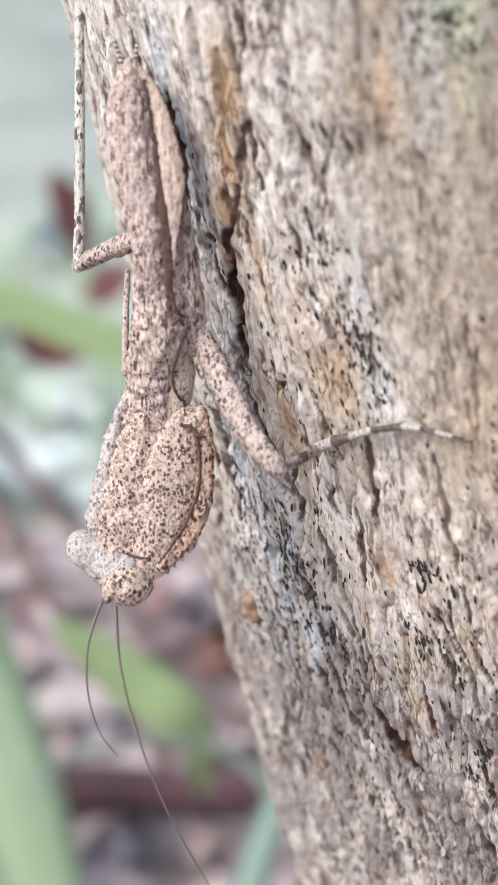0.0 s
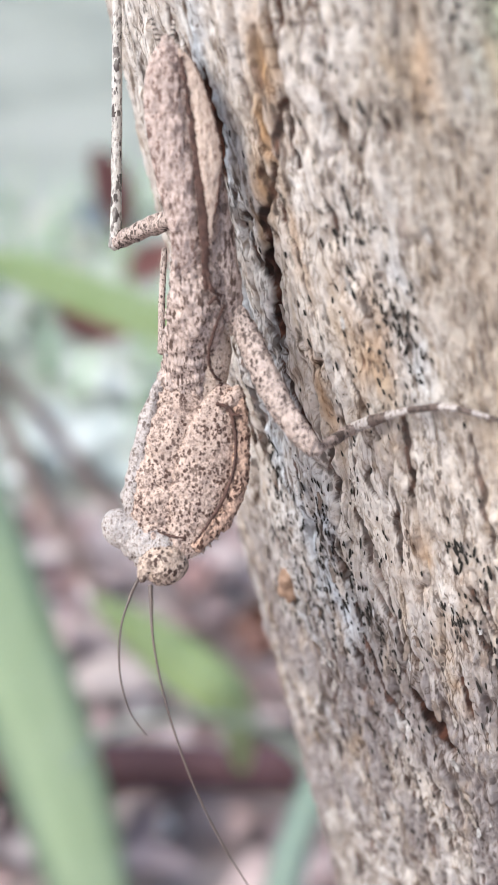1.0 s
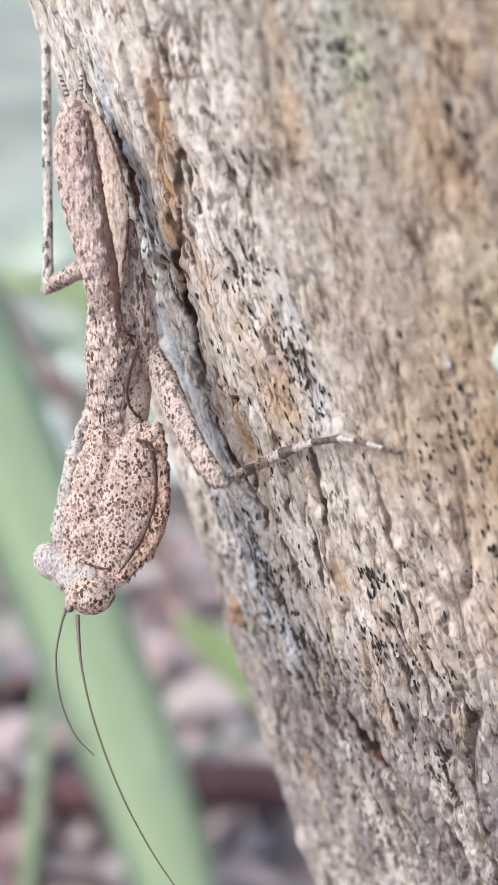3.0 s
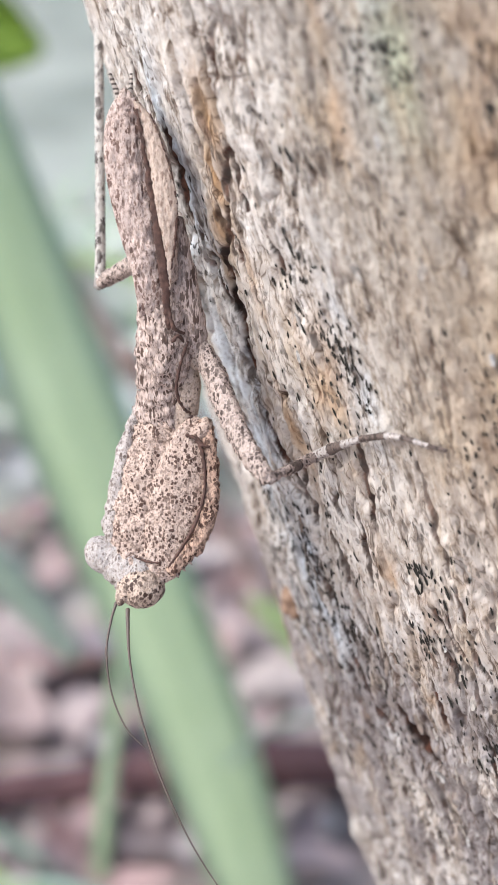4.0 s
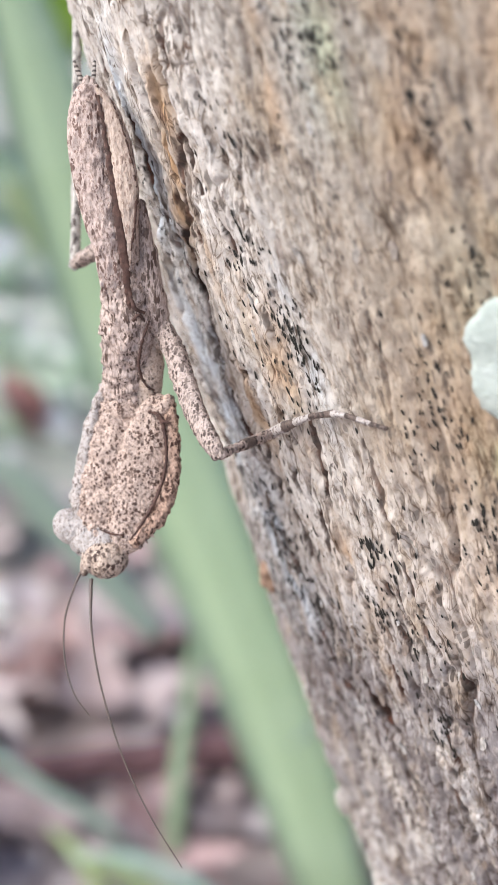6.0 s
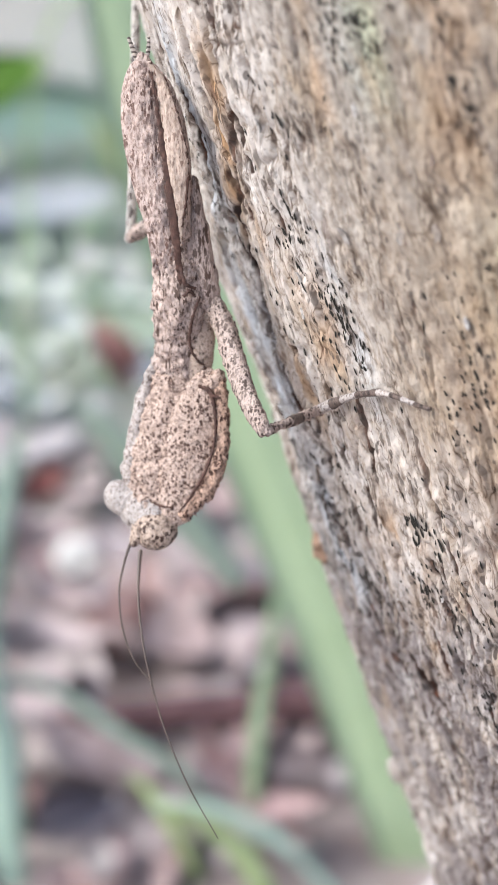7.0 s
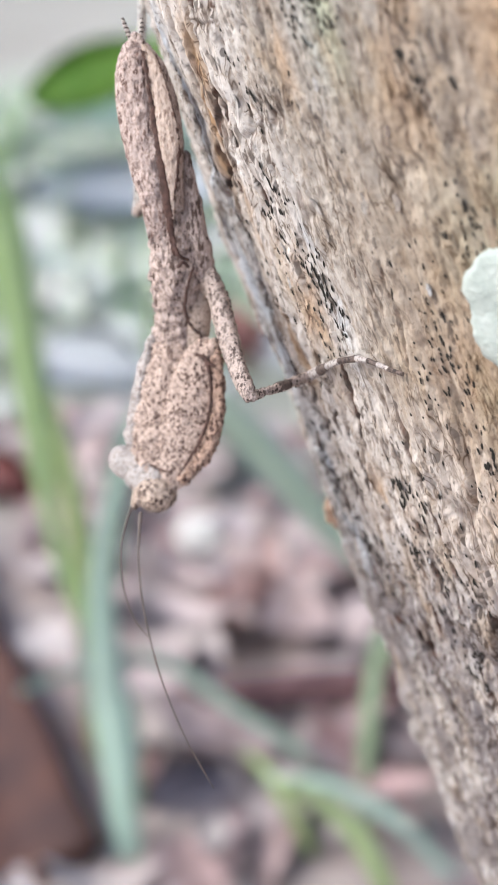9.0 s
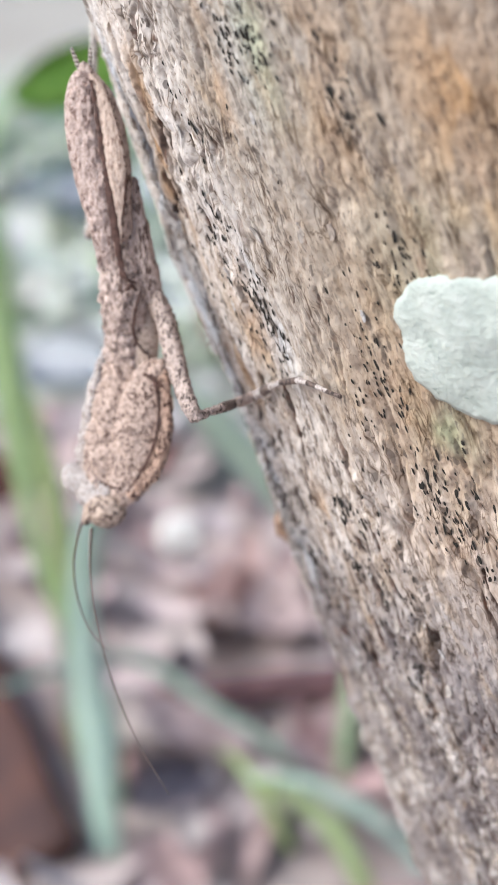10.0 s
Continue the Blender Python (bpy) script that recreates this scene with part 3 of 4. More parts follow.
def lichen_patch(parent):
    rows, cols = 16, 72
    ctr = (-117.2, 27.8)
    pts = np.zeros((2 * rows, cols, 3))
    for j in range(cols):
        a = 2 * math.pi * j / cols
        edge = 1 + 0.10 * (lattice(np.array(3 * math.cos(a) + 9), np.array(3 * math.sin(a) + 9), 4) - 0.5) + 0.06 * (lattice(np.array(14 * math.cos(a)), np.array(14 * math.sin(a)), 6) - 0.5)
        sq = 1 / (abs(math.cos(a)) ** 2.8 + abs(math.sin(a)) ** 2.8) ** (1 / 2.8)
        for i in range(rows):
            f = (i / (rows - 1)) * edge * sq
            deg, h = ctr[0] + 7.9 * f * math.cos(a) , ctr[1] + 6.6 * f * math.sin(a) - 1.2 * f * math.cos(a)
            base, d = on_trunk(deg, h, 0)
            lift = 1.15 + 0.18 * (float(fbm(np.array(deg * 1.2), np.array(h * 0.9), 8)) - 0.5) + 0.5 * float(lattice(np.array(deg * 0.4), np.array(h * 0.3), 2)) - 0.55 * (i / (rows - 1)) ** 8
            pts[i, j] = base + d * lift / 1000
            pts[2 * rows - 1 - i, j] = base - d * 0.0012
    ob = grid_mesh("lichen_patch", pts, True, LICHEN)
    ob.parent = parent
    tagged(ob, "pale mint-green crusty lichen patch")


lichen_patch(trunk)


def lichen_specks(parent):
    """Small black fruiting bodies, elongated along the grain, in clusters."""
    rng = random.Random(5)
    clusters = [(-141.7, 30, 1.6, 6, 60), (-140.5, 27, 1.0, 2.5, 30), (-128.5, 28, 2.4, 6, 34), (-131, 21, 2.0, 3.5, 22), (-127.5, 23.5, 1.4, 3, 14), (-124, 50, 1.3, 6, 30),
                (-123, 36, 2, 5, 40), (-140.5, 1, 1.0, 1.8, 26), (-139.5, 8.5, 1.0, 1.6, 22), (-130.5, 55.5, 1.8, 3, 46), (-133, 56, 1.0, 3, 24), (-154.5, 7, 2.4, 6, 60),
                (-151.5, -3, 2.0, 7, 60), (-161, 10, 1.6, 6, 60), (-127, 12, 2.5, 6, 60), (-137.5, -10, 2.2, 4, 40), (-142, 50, 2, 4, 16), (-148, 16, 6, 18, 70), (-135, 30, 9, 26, 22),
                (-152, -8, 6, 16, 190), (-158, -2, 3, 9, 90), (-124, 10, 4, 10, 60), (-137, 3, 4, 9, 80), (-163, 0, 3, 10, 60), (-158, 40, 2.5, 9, 30), (-144, 36, 3, 9, 50)]
    bm = bmesh.new()
    spots = np.array([(rng.gauss(deg, wa * 0.6), rng.gauss(h, wh * 0.55)) for deg, h, wa, wh, n in clusters for _ in range(n)])
    lifts = bark_relief((spots[:, 0] + 150) * MM_PER_DEG, spots[:, 1])[0]
    for (a, hh), lift in zip(spots, lifts):
        base, d = on_trunk(float(a), float(hh), float(lift) + 0.14)
        ln, wd = rng.uniform(0.14, 0.42) * 1e-3, rng.uniform(0.07, 0.15) * 1e-3
        if rng.random() < 0.15:
            ln, wd = ln * 1.8, wd * 1.5
        along = (AXIS + d.cross(AXIS) * rng.uniform(-0.35, 0.5)).normalized()
        across = d.cross(along).normalized()
        ring = []
        for k in range(9):
            t = 2 * math.pi * k / 9
            rr = rng.uniform(0.85, 1.12)
            ring.append(bm.verts.new(base + along * ln * math.cos(t) * rr + across * wd * math.sin(t) * rr - d * 0.00006))
        tip = bm.verts.new(base + d * rng.uniform(0.03, 0.07) * 1e-3)
        for k in range(9):
            bm.faces.new((ring[k], ring[(k + 1) % 9], tip))
    ob = part("black_specks", bm, SPECK, parent, "tiny black lichen specks on bark")
    tagged(ob, kind="stuff")


lichen_specks(trunk)


def bark_bits(parent):
    """A reddish gall on the edge of the trunk and a ragged knob lower down."""
    for name, deg, h, size, mat, label in (("bark_gall", -163.5, -5.2, (1.2, 1.0, 2.0), GALL, "small reddish-brown gall on the bark"),
                                           ("bark_knob", -167.5, -38.0, (1.5, 1.4, 2.0), KNOB, "ragged knob of lifted bark")):
        base, d = on_trunk(deg, h, 0.2)
        bm = bmesh.new()
        across = AXIS.cross(d)
        ball(bm, base, (d * size[0] / 1000, across * size[1] / 1000, AXIS * size[2] / 1000), 4, 0.0004, 0.0007)
        part(name, bm, mat, parent, label)


bark_bits(trunk)


def flake_material():
    m, nt, b = make_mat("bark_flake", 0.9)
    b.inputs["Specular IOR Level"].default_value = 0.2
    info = nt.nodes.new("ShaderNodeObjectInfo")
    tone = ramp(nt, info.outputs["Random"], [(0.0, (0.16, 0.11, 0.085)), (0.3, (0.28, 0.235, 0.20)), (0.7, (0.38, 0.34, 0.305)), (1.0, (0.43, 0.41, 0.395))])
    n = noise_tex(nt, coords(nt, "Object", (1, 1, 0.5)), 2600, 4)
    col = mix(nt, 1.0, tone, ramp(nt, n, [(0.3, grey(0.5)), (0.5, grey(0.95)), (0.7, grey(1.2))]), "MULTIPLY")
    nt.links.new(col, b.inputs["Base Color"])
    bump(nt, b, n, 0.6, 0.0003)
    return m


FLAKE = flake_material()


def bark_flakes(parent):
    """Curled scales of outer bark, half lifted, along the grain."""
    rng = random.Random(31)
    shapes = []
    for k in range(8):
        bm = bmesh.new()
        ln, wd, lift = rng.uniform(0.5, 1.1), rng.uniform(0.2, 0.42), rng.uniform(0.10, 0.30)
        rows = []
        for i in range(6):
            t = i / 5
            w = wd * (math.sin(math.pi * (0.12 + 0.76 * t)) ** 0.7) * rng.uniform(0.75, 1.2)
            z = lift * t * t - 0.06 + rng.uniform(-0.02, 0.02)
            x = rng.uniform(-0.06, 0.06)
            rows.append([bm.verts.new(Vector((x + f * w, y, (t - 0.5) * 2 * ln)) / 1000) for f in (-1, 0, 1) for y in ((z + 0.05 * (1 - abs(f))), (z - 0.09))])
        for u, v in zip(rows, rows[1:]):
            for a, c in ((0, 2), (2, 4), (4, 5), (5, 3), (3, 1), (1, 0)):
                bm.faces.new((u[a], u[c], v[c], v[a]))
        for r in (rows[0], rows[-1]):
            bm.faces.new((r[0], r[2], r[4], r[5], r[3], r[1]))
        bmesh.ops.recalc_face_normals(bm, faces=bm.faces)
        me = bpy.data.meshes.new("bark_flake")
        bm.to_mesh(me)
        bm.free()
        me.materials.append(FLAKE)
        shapes.append(me)
    spots = []
    while len(spots) < 280:
        deg, h = rng.uniform(-176, -122), rng.uniform(-52, 52)
        want = 1.0 if h < 2 else (0.55 if deg < -150 else 0.15)
        if rng.random() < want:
            spots.append((deg, h))
    spots = np.array(spots)
    lifts = bark_relief((spots[:, 0] + 150) * MM_PER_DEG, spots[:, 1])[0]
    for (deg, h), lift in zip(spots, lifts):
        base, d = on_trunk(float(deg), float(h), float(lift) + 0.06)
        up = AXIS * rng.choice((1, -1))
        up = (up + d.cross(AXIS) * rng.uniform(-0.35, 0.35)).normalized()
        side = up.cross(d).normalized() * -1
        out = up.cross(side).normalized()
        if out.dot(d) < 0:
            side, out = -side, -out
        k = rng.uniform(0.6, 1.35)
        m = Matrix((side * k, out * k, up * k)).transposed().to_4x4()
        m.translation = base
        ob = new("bark_flake", rng.choice(shapes))
        ob.parent = parent
        ob.matrix_world = m


bark_flakes(trunk)


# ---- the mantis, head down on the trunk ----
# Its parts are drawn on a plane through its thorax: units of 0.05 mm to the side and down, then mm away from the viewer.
def mp(u, v, d):
    k = 167.6 + d
    return Vector((((u - 441) / 3350 * k + 127 / 3350 * 167.6) / 1000, d / 1000, ((784 - v) / 3350 * k - 232 / 3350 * 167.6) / 1000))


def limb(rows, seg=14, flat=1.0, per=5, rough=0.0, cell=0.0006, side=(0, 1, 0)):
    return tube(bmesh.new(), [(*mp(u, v, d), r * 5e-5) for u, v, d, r in rows], seg, flat, side, per, rough, cell)


def wing_shell(rows, bulge, thick=0.00014, across=22, rough=0.00010):
    """A forewing: rows of height, outer and inner edge, depth; arched between the edges."""
    s = spline(rows, 12)
    bm = bmesh.new()
    top, low = [], []
    for v, x0, x1, d in s:
        r1, r2 = [], []
        for k in range(across):
            f = k / (across - 1)
            arch = bulge * (math.sin(math.pi * (0.06 + 0.86 * f)) ** 0.7) * min(1.0, max(0.12, (s[-1][0] - v) / 120))
            p = mp(x0 + (x1 - x0) * f, v, d - arch)
            p.y += rough * 1.6 * noise.noise(p / 0.0011) + rough * 1.4 * noise.noise(p / 0.0004)
            r1.append(bm.verts.new(p))
            r2.append(bm.verts.new(p + Vector((0, thick, 0))))
        top.append(r1)
        low.append(r2)
    n = len(top)
    for i in range(n - 1):
        for k in range(across - 1):
            bm.faces.new((top[i][k], top[i + 1][k], top[i + 1][k + 1], top[i][k + 1]))
            bm.faces.new((low[i][k], low[i][k + 1], low[i + 1][k + 1], low[i + 1][k]))
        for e in (0, across - 1):
            bm.faces.new((top[i][e], low[i][e], low[i + 1][e], top[i + 1][e]))
    for i in (0, n - 1):
        for k in range(across - 1):
            bm.faces.new((top[i][k], top[i][k + 1], low[i][k + 1], low[i][k]))
    bmesh.ops.recalc_face_normals(bm, faces=bm.faces)
    return bm


def warts(bm, rows, seed, n, size):
    """Small pointed tubercles strewn along a line."""
    rng = random.Random(seed)
    s = spline(rows, 8)
    for _ in range(n):
        u, v, d = s[rng.randrange(len(s))] + np.array([rng.uniform(-4, 4), rng.uniform(-9, 9), rng.uniform(-0.3, 0.3)])
        r = size * rng.uniform(0.5, 1.2) * 5e-5
        ball(bm, mp(u, v, d), (Vector((r * 1.3, 0, 0)), Vector((0, r, 0)), Vector((0, 0, r * 0.9))), 1)
    return bm


def build_mantis():
    body = tagged(new("mantis"), "bark-coloured mottled brown mantis clinging head down to the trunk", "mantis")
    body.matrix_world = pose(-0.008537, -0.006767, 0.403355, -24, 0, 0)
    part("abdomen", limb([(217, 126, -2.2, 6), (225, 160, -1.9, 25), (240, 210, -1.6, 42), (252, 270, -1.3, 48), (261, 330, -1.0, 48), (267, 400, -0.7, 42), (275, 462, -0.4, 34)],
                         30, 0.55, 10, rough=0.00012), MANTIS_BODY, body)
    left = wing_shell([(140, 203, 238, -2.4), (170, 188, 246, -2.2), (215, 181, 255, -2.0), (270, 184, 264, -1.8), (330, 195, 273, -1.6), (395, 212, 283, -1.3), (440, 227, 289, -0.9), (500, 238, 290, -0.2), (545, 247, 286, 1.2)], 1.15, rough=0.00019)
    part("forewing", left, MANTIS_WING, body, "mottled pinkish-brown forewing")
    right = wing_shell([(146, 232, 240, -3.0), (175, 240, 264, -3.1), (215, 250, 281, -3.2), (270, 260, 297, -3.3), (325, 268, 307, -3.2), (380, 278, 305, -2.8), (430, 286, 298, -2.4), (476, 290, 294, -1.9)], 0.42, rough=0.00009)
    part("forewing", right, MANTIS_TAN, body, "smooth tan forewing overlapping the other")
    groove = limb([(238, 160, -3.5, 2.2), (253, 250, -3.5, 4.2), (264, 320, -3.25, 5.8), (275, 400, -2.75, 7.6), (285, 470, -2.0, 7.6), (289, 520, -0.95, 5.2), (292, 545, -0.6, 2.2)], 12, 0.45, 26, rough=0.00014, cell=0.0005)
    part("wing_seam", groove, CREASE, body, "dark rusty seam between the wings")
    part("hind_thorax", limb([(278, 455, 1.0, 36), (284, 510, 1.3, 45), (288, 575, 2.4, 50), (287, 640, 4.5, 49), (287, 695, 5.9, 52)], 60, 0.8, 24, rough=0.00036, cell=0.0009), MANTIS_BODY, body)
    part("pronotum", limb([(292, 680, 5.4, 48), (284, 735, 6.3, 60), (270, 800, 6.7, 67), (254, 870, 6.9, 66), (244, 925, 6.6, 52), (240, 960, 5.8, 34)], 64, 0.7, 24, rough=0.0003, cell=0.0009), MANTIS, body)
    part("pronotum_edge", limb([(242, 680, 5.4, 8), (224, 738, 5.8, 13), (209, 812, 6.2, 17), (197, 878, 6.6, 17), (198, 930, 6.6, 10)], 12, 0.9, rough=0.0003, cell=0.0005), MANTIS_RIDGE, body, "whitish ridge along the thorax edge")
    edge = warts(bmesh.new(), [(241, 690, 5.2), (222, 740, 5.6), (205, 810, 5.9), (190, 880, 6.3), (190, 925, 6.4)], 3, 60, 4)
    part("pronotum_warts", edge, MANTIS_RIDGE, body, "row of pale tubercles along the edge")
    for rows, lab in (([(318, 590, 3.0, 18), (324, 640, 3.7, 26), (314, 700, 4.9, 30), (296, 752, 5.6, 26), (284, 785, 5.9, 12)], "coxa"),):
        part("fore_coxa", limb(rows, 16, 0.7, rough=0.00015, cell=0.0005), MANTIS_COXA, body)
    part("fore_femur", limb([(338, 698, 3.8, 10), (334, 725, 3.7, 30), (324, 780, 4.0, 47), (313, 840, 4.5, 55), (299, 900, 4.8, 51), (281, 950, 4.8, 36), (264, 984, 4.6, 14)],
                            52, 0.34, 18, rough=0.0002, cell=0.0006), MANTIS, body)
    tib = limb([(347, 706, 3.4, 9), (360, 726, 3.2, 13), (365, 775, 3.2, 13), (365, 832, 3.3, 15), (354, 888, 3.6, 15), (329, 930, 4.0, 13), (294, 968, 4.4, 8)], 22, 0.9, 14, rough=0.0003, cell=0.0007)
    part("fore_tibia", tib, MANTIS_RUST, body, "rust-brown spiny foreleg edge")
    bm = bmesh.new()
    for k in range(13):
        f = k / 12
        row = spline([(367, 770, 3.2), (369, 840, 3.3), (358, 895, 3.6), (333, 938, 4.0), (300, 972, 4.4)], 12)[int(f * 47)]
        out = Vector((0.8, 0, -0.5 - 0.4 * f)).normalized()
        a = mp(*row)
        b = a + out * 0.00042
        limb_rows = [(*a, 0.00022), (*(a + out * 0.0002), 0.00014), (*b, 0.00003)]
        tube(bm, limb_rows, 6, 1.0, (0, 1, 0), 1)
    part("fore_spines", bm, MANTIS, body)
    part("fore_knee", ball(bmesh.new(), mp(352, 718, 3.3), (Vector((0.0009, 0, 0)), Vector((0, 0.0008, 0)), Vector((0.0003, 0, 0.0011))), 3, 0.0002), MANTIS, body)
    frill = warts(bmesh.new(), [(199, 170, -2.0), (193, 220, -1.9), (198, 290, -1.6), (210, 350, -1.3), (227, 410, -0.8), (245, 480, 0.4), (247, 560, 2.4), (245, 640, 4.0)], 8, 90, 3.0)
    part("edge_warts", frill, MANTIS_RIDGE, body, "pale ragged tubercles along the flank")
    # creases between the plates and the wing's dark margin: thin brown tubes laid on, painting in the grooves' shade
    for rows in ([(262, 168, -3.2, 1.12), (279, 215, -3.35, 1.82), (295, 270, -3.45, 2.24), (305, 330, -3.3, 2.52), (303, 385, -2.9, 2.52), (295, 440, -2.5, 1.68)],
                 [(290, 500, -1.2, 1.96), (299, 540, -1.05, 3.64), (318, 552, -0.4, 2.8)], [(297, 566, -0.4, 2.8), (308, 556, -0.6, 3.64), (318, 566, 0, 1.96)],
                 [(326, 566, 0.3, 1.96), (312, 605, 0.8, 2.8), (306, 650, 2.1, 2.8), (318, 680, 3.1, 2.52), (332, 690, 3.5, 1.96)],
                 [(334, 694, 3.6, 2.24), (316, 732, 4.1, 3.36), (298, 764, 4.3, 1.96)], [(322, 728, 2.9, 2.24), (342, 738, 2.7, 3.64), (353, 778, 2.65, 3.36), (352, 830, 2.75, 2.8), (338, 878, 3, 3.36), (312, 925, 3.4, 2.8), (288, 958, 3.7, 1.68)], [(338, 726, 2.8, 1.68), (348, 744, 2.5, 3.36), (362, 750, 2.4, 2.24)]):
        part("crease_line", limb(rows, 8, 1.0, 14, rough=0.00009, cell=0.00025), CREASE, body)
    # head
    head = part("head", limb([(180, 928, 7.2, 28), (198, 940, 6.9, 36), (220, 955, 6.4, 41), (244, 975, 5.6, 42), (264, 984, 5.0, 26)], 30, 0.75, 8, rough=0.0003, cell=0.0006), MANTIS_PALE, body, "mottled whitish-grey head")
    part("eye", ball(bmesh.new(), mp(183, 934, 7.2), (Vector((0.00185, 0, -0.0006)), Vector((0, 0.0014, 0)), Vector((0.0003, 0, 0.0017))), 4, 0.00008), MANTIS_PALE, head, "pale whitish bulging eye")
    part("eye", ball(bmesh.new(), mp(244, 992, 5.0), (Vector((0.00205, 0, 0.0003)), Vector((0, 0.0016, 0)), Vector((-0.0003, 0, 0.0018))), 4, 0.0001), MANTIS_EYE, head, "brown streaked bulging eye")
    part("mouth", limb([(218, 990, 4.6, 20), (208, 1008, 4.4, 12), (204, 1020, 4.2, 6)], 12), MANTIS_EYE, head)
    # brown tube laid along the neck fold for the shade in it
    part("neck_fold_line", limb([(232, 938, 4.9, 1.2), (252, 946, 4.4, 2.4), (276, 950, 3.9, 1.6)], 8, 1.0, 10, rough=0.00009, cell=0.00025), CREASE, head)
    # antennae, on their own bases so that they can sway
    feelers = []
    for base, rows in (((199, 1016, 4.2), [(199, 1016, 4.2, 3.0), (186, 1046, 4.0, 2.2), (171, 1100, 3.6, 1.9), (171, 1170, 3.2, 1.7), (188, 1232, 2.8, 1.4), (216, 1272, 2.4, 1.0)]),
                       ((218, 1028, 3.9), [(218, 1028, 3.9, 4.0), (217, 1052, 3.4, 3.4), (218, 1120, 2.4, 2.1), (233, 1215, 1.2, 1.9), (268, 1335, 0.0, 1.7), (318, 1448, -1.0, 1.4), (378, 1548, -1.6, 1.0)])):
        o = mp(*base)
        bm = tube(bmesh.new(), [(*(mp(u, v, d) - o), r * 5e-5) for u, v, d, r in rows], 8, 1.0, (0, 1, 0), 8)
        ob = part("antenna", bm, ANTENNA, body, "thin dark thread-like antenna")
        ob.location = o
        feelers.append((ob, o))
    # near middle leg reaching over to the trunk
    part("mid_coxa", limb([(318, 556, 3.2, 16), (334, 580, 2.9, 23), (352, 606, 2.6, 18)], 14, 0.9, rough=0.0001), MANTIS_COXA, body)
    part("mid_femur", limb([(334, 548, 3.2, 12), (354, 588, 1.8, 23), (373, 630, 0.9, 27), (392, 685, -0.6, 27), (416, 744, -2.8, 24), (446, 797, -5.6, 19), (457, 810, -6.2, 11)], 26, 0.7, 12, rough=0.0002, cell=0.0006, side=(0.94, 0.34, 0)), MANTIS_LEG, body)
    part("mid_tibia", limb([(456, 808, -6.2, 9), (480, 797, -4.6, 8), (515, 782, -1.6, 9), (545, 768, 0.9, 10)], 12, 1.0, 12, rough=0.0002, cell=0.0004), MANTIS_LEG, body, "mottled shin reaching the bark")
    part("shin_band", limb([(494, 791, -3.4, 9.5), (504, 787, -2.6, 10.5), (513, 783, -1.8, 9.5)], 10), MANTIS_DARK, body, "dark band round the shin")
    toes = [(545, 768, 0.9, 10), (570, 757, -0.9, 11), (590, 749, -3.0, 8), (618, 740, -5.3, 6), (660, 735, -8.1, 7), (684, 739, -9.6, 5), (706, 746, -10.6, 5), (730, 755, -11.6, 4.5), (760, 764, -12.7, 4)]
    for k in range(len(toes) - 1):
        dark = k in (1, 3, 5, 7)
        a, b = toes[k], toes[k + 1]
        mid = tuple((p + q) / 2 for p, q in zip(a, b))
        part("tarsus_segment", limb([a, (*mid[:3], mid[3] * 0.9), b], 10, per=3), MANTIS_DARK if dark else MANTIS_PALE, body, "dark banded foot joint" if dark else "pale foot joint")
    # far hind leg, knee out beside the trunk
    part("hind_femur", limb([(285, 412, 5.0, 14), (245, 428, 8.5, 16), (210, 446, 11.5, 15), (188, 460, 12.8, 12)], 14, rough=0.0003), MANTIS_LEG, body)
    part("hind_tibia", limb([(185, 468, 13.0, 11), (187, 430, 13.1, 10), (189, 300, 13.5, 9.5), (190, 120, 14.0, 9), (190, -30, 14.6, 7.5), (190, -220, 15.4, 6)], 12, rough=0.00006), DASHED, body, "thin pale shin with dark dashes")
    # near hind leg folded up along the bark
    part("hind_femur", limb([(344, 606, 2.8, 12), (338, 556, 1.6, 24), (330, 500, 0.8, 22), (322, 440, 0.2, 17), (316, 385, -0.4, 11), (312, 350, -0.6, 7)], 16, 0.8, rough=0.00018, cell=0.0005), MANTIS_BODY, body)
    # far middle leg behind the thorax
    part("mid_femur", limb([(300, 540, 4.2, 14), (276, 590, 6.6, 15), (250, 640, 8.6, 11)], 12, rough=0.0001), MANTIS_LEG, body)
    part("mid_tibia", limb([(250, 643, 8.7, 7), (251, 560, 9.0, 6), (258, 470, 10.0, 5)], 10), MANTIS_LEG, body)
    # cerci, short striped tails
    for rows in ([(212, 146, -1.6, 4.5), (203, 122, -1.9, 4.5), (194, 98, -2.1, 3)], [(226, 142, -1.6, 4), (230, 120, -1.9, 4), (231, 98, -2.1, 2.5)]):
        part("cercus", limb(rows, 8), STRIPED, body, "short banded tail feeler")
    return body, feelers


mantis, feelers = build_mantis()


# ---- ground ----
def build_ground():
    near = np.linspace(-0.5, 1.5, 90)
    ys = np.concatenate([-np.geomspace(60, 0.6, 14), near, np.geomspace(1.6, 300, 26)])
    xs = np.concatenate([-np.geomspace(200, 0.9, 18), np.linspace(-0.8, 0.8, 80), np.geomspace(0.9, 200, 18)])
    X_, Y_ = np.meshgrid(xs, ys)
    z = 0.02 * (fbm(X_ * 7, Y_ * 7, 41) - 0.5) + 0.05 * (fbm(X_ * 1.6, Y_ * 1.6, 43) - 0.5) * np.clip((Y_ - 0.7) * 2, 0, 1)
    ob = grid_mesh("ground", np.stack([X_, Y_, z], -1), False, ground_material())
    return tagged(ob, "brown soil with leaf litter, sparse grass beyond", "ground", kind="structure")


build_ground()


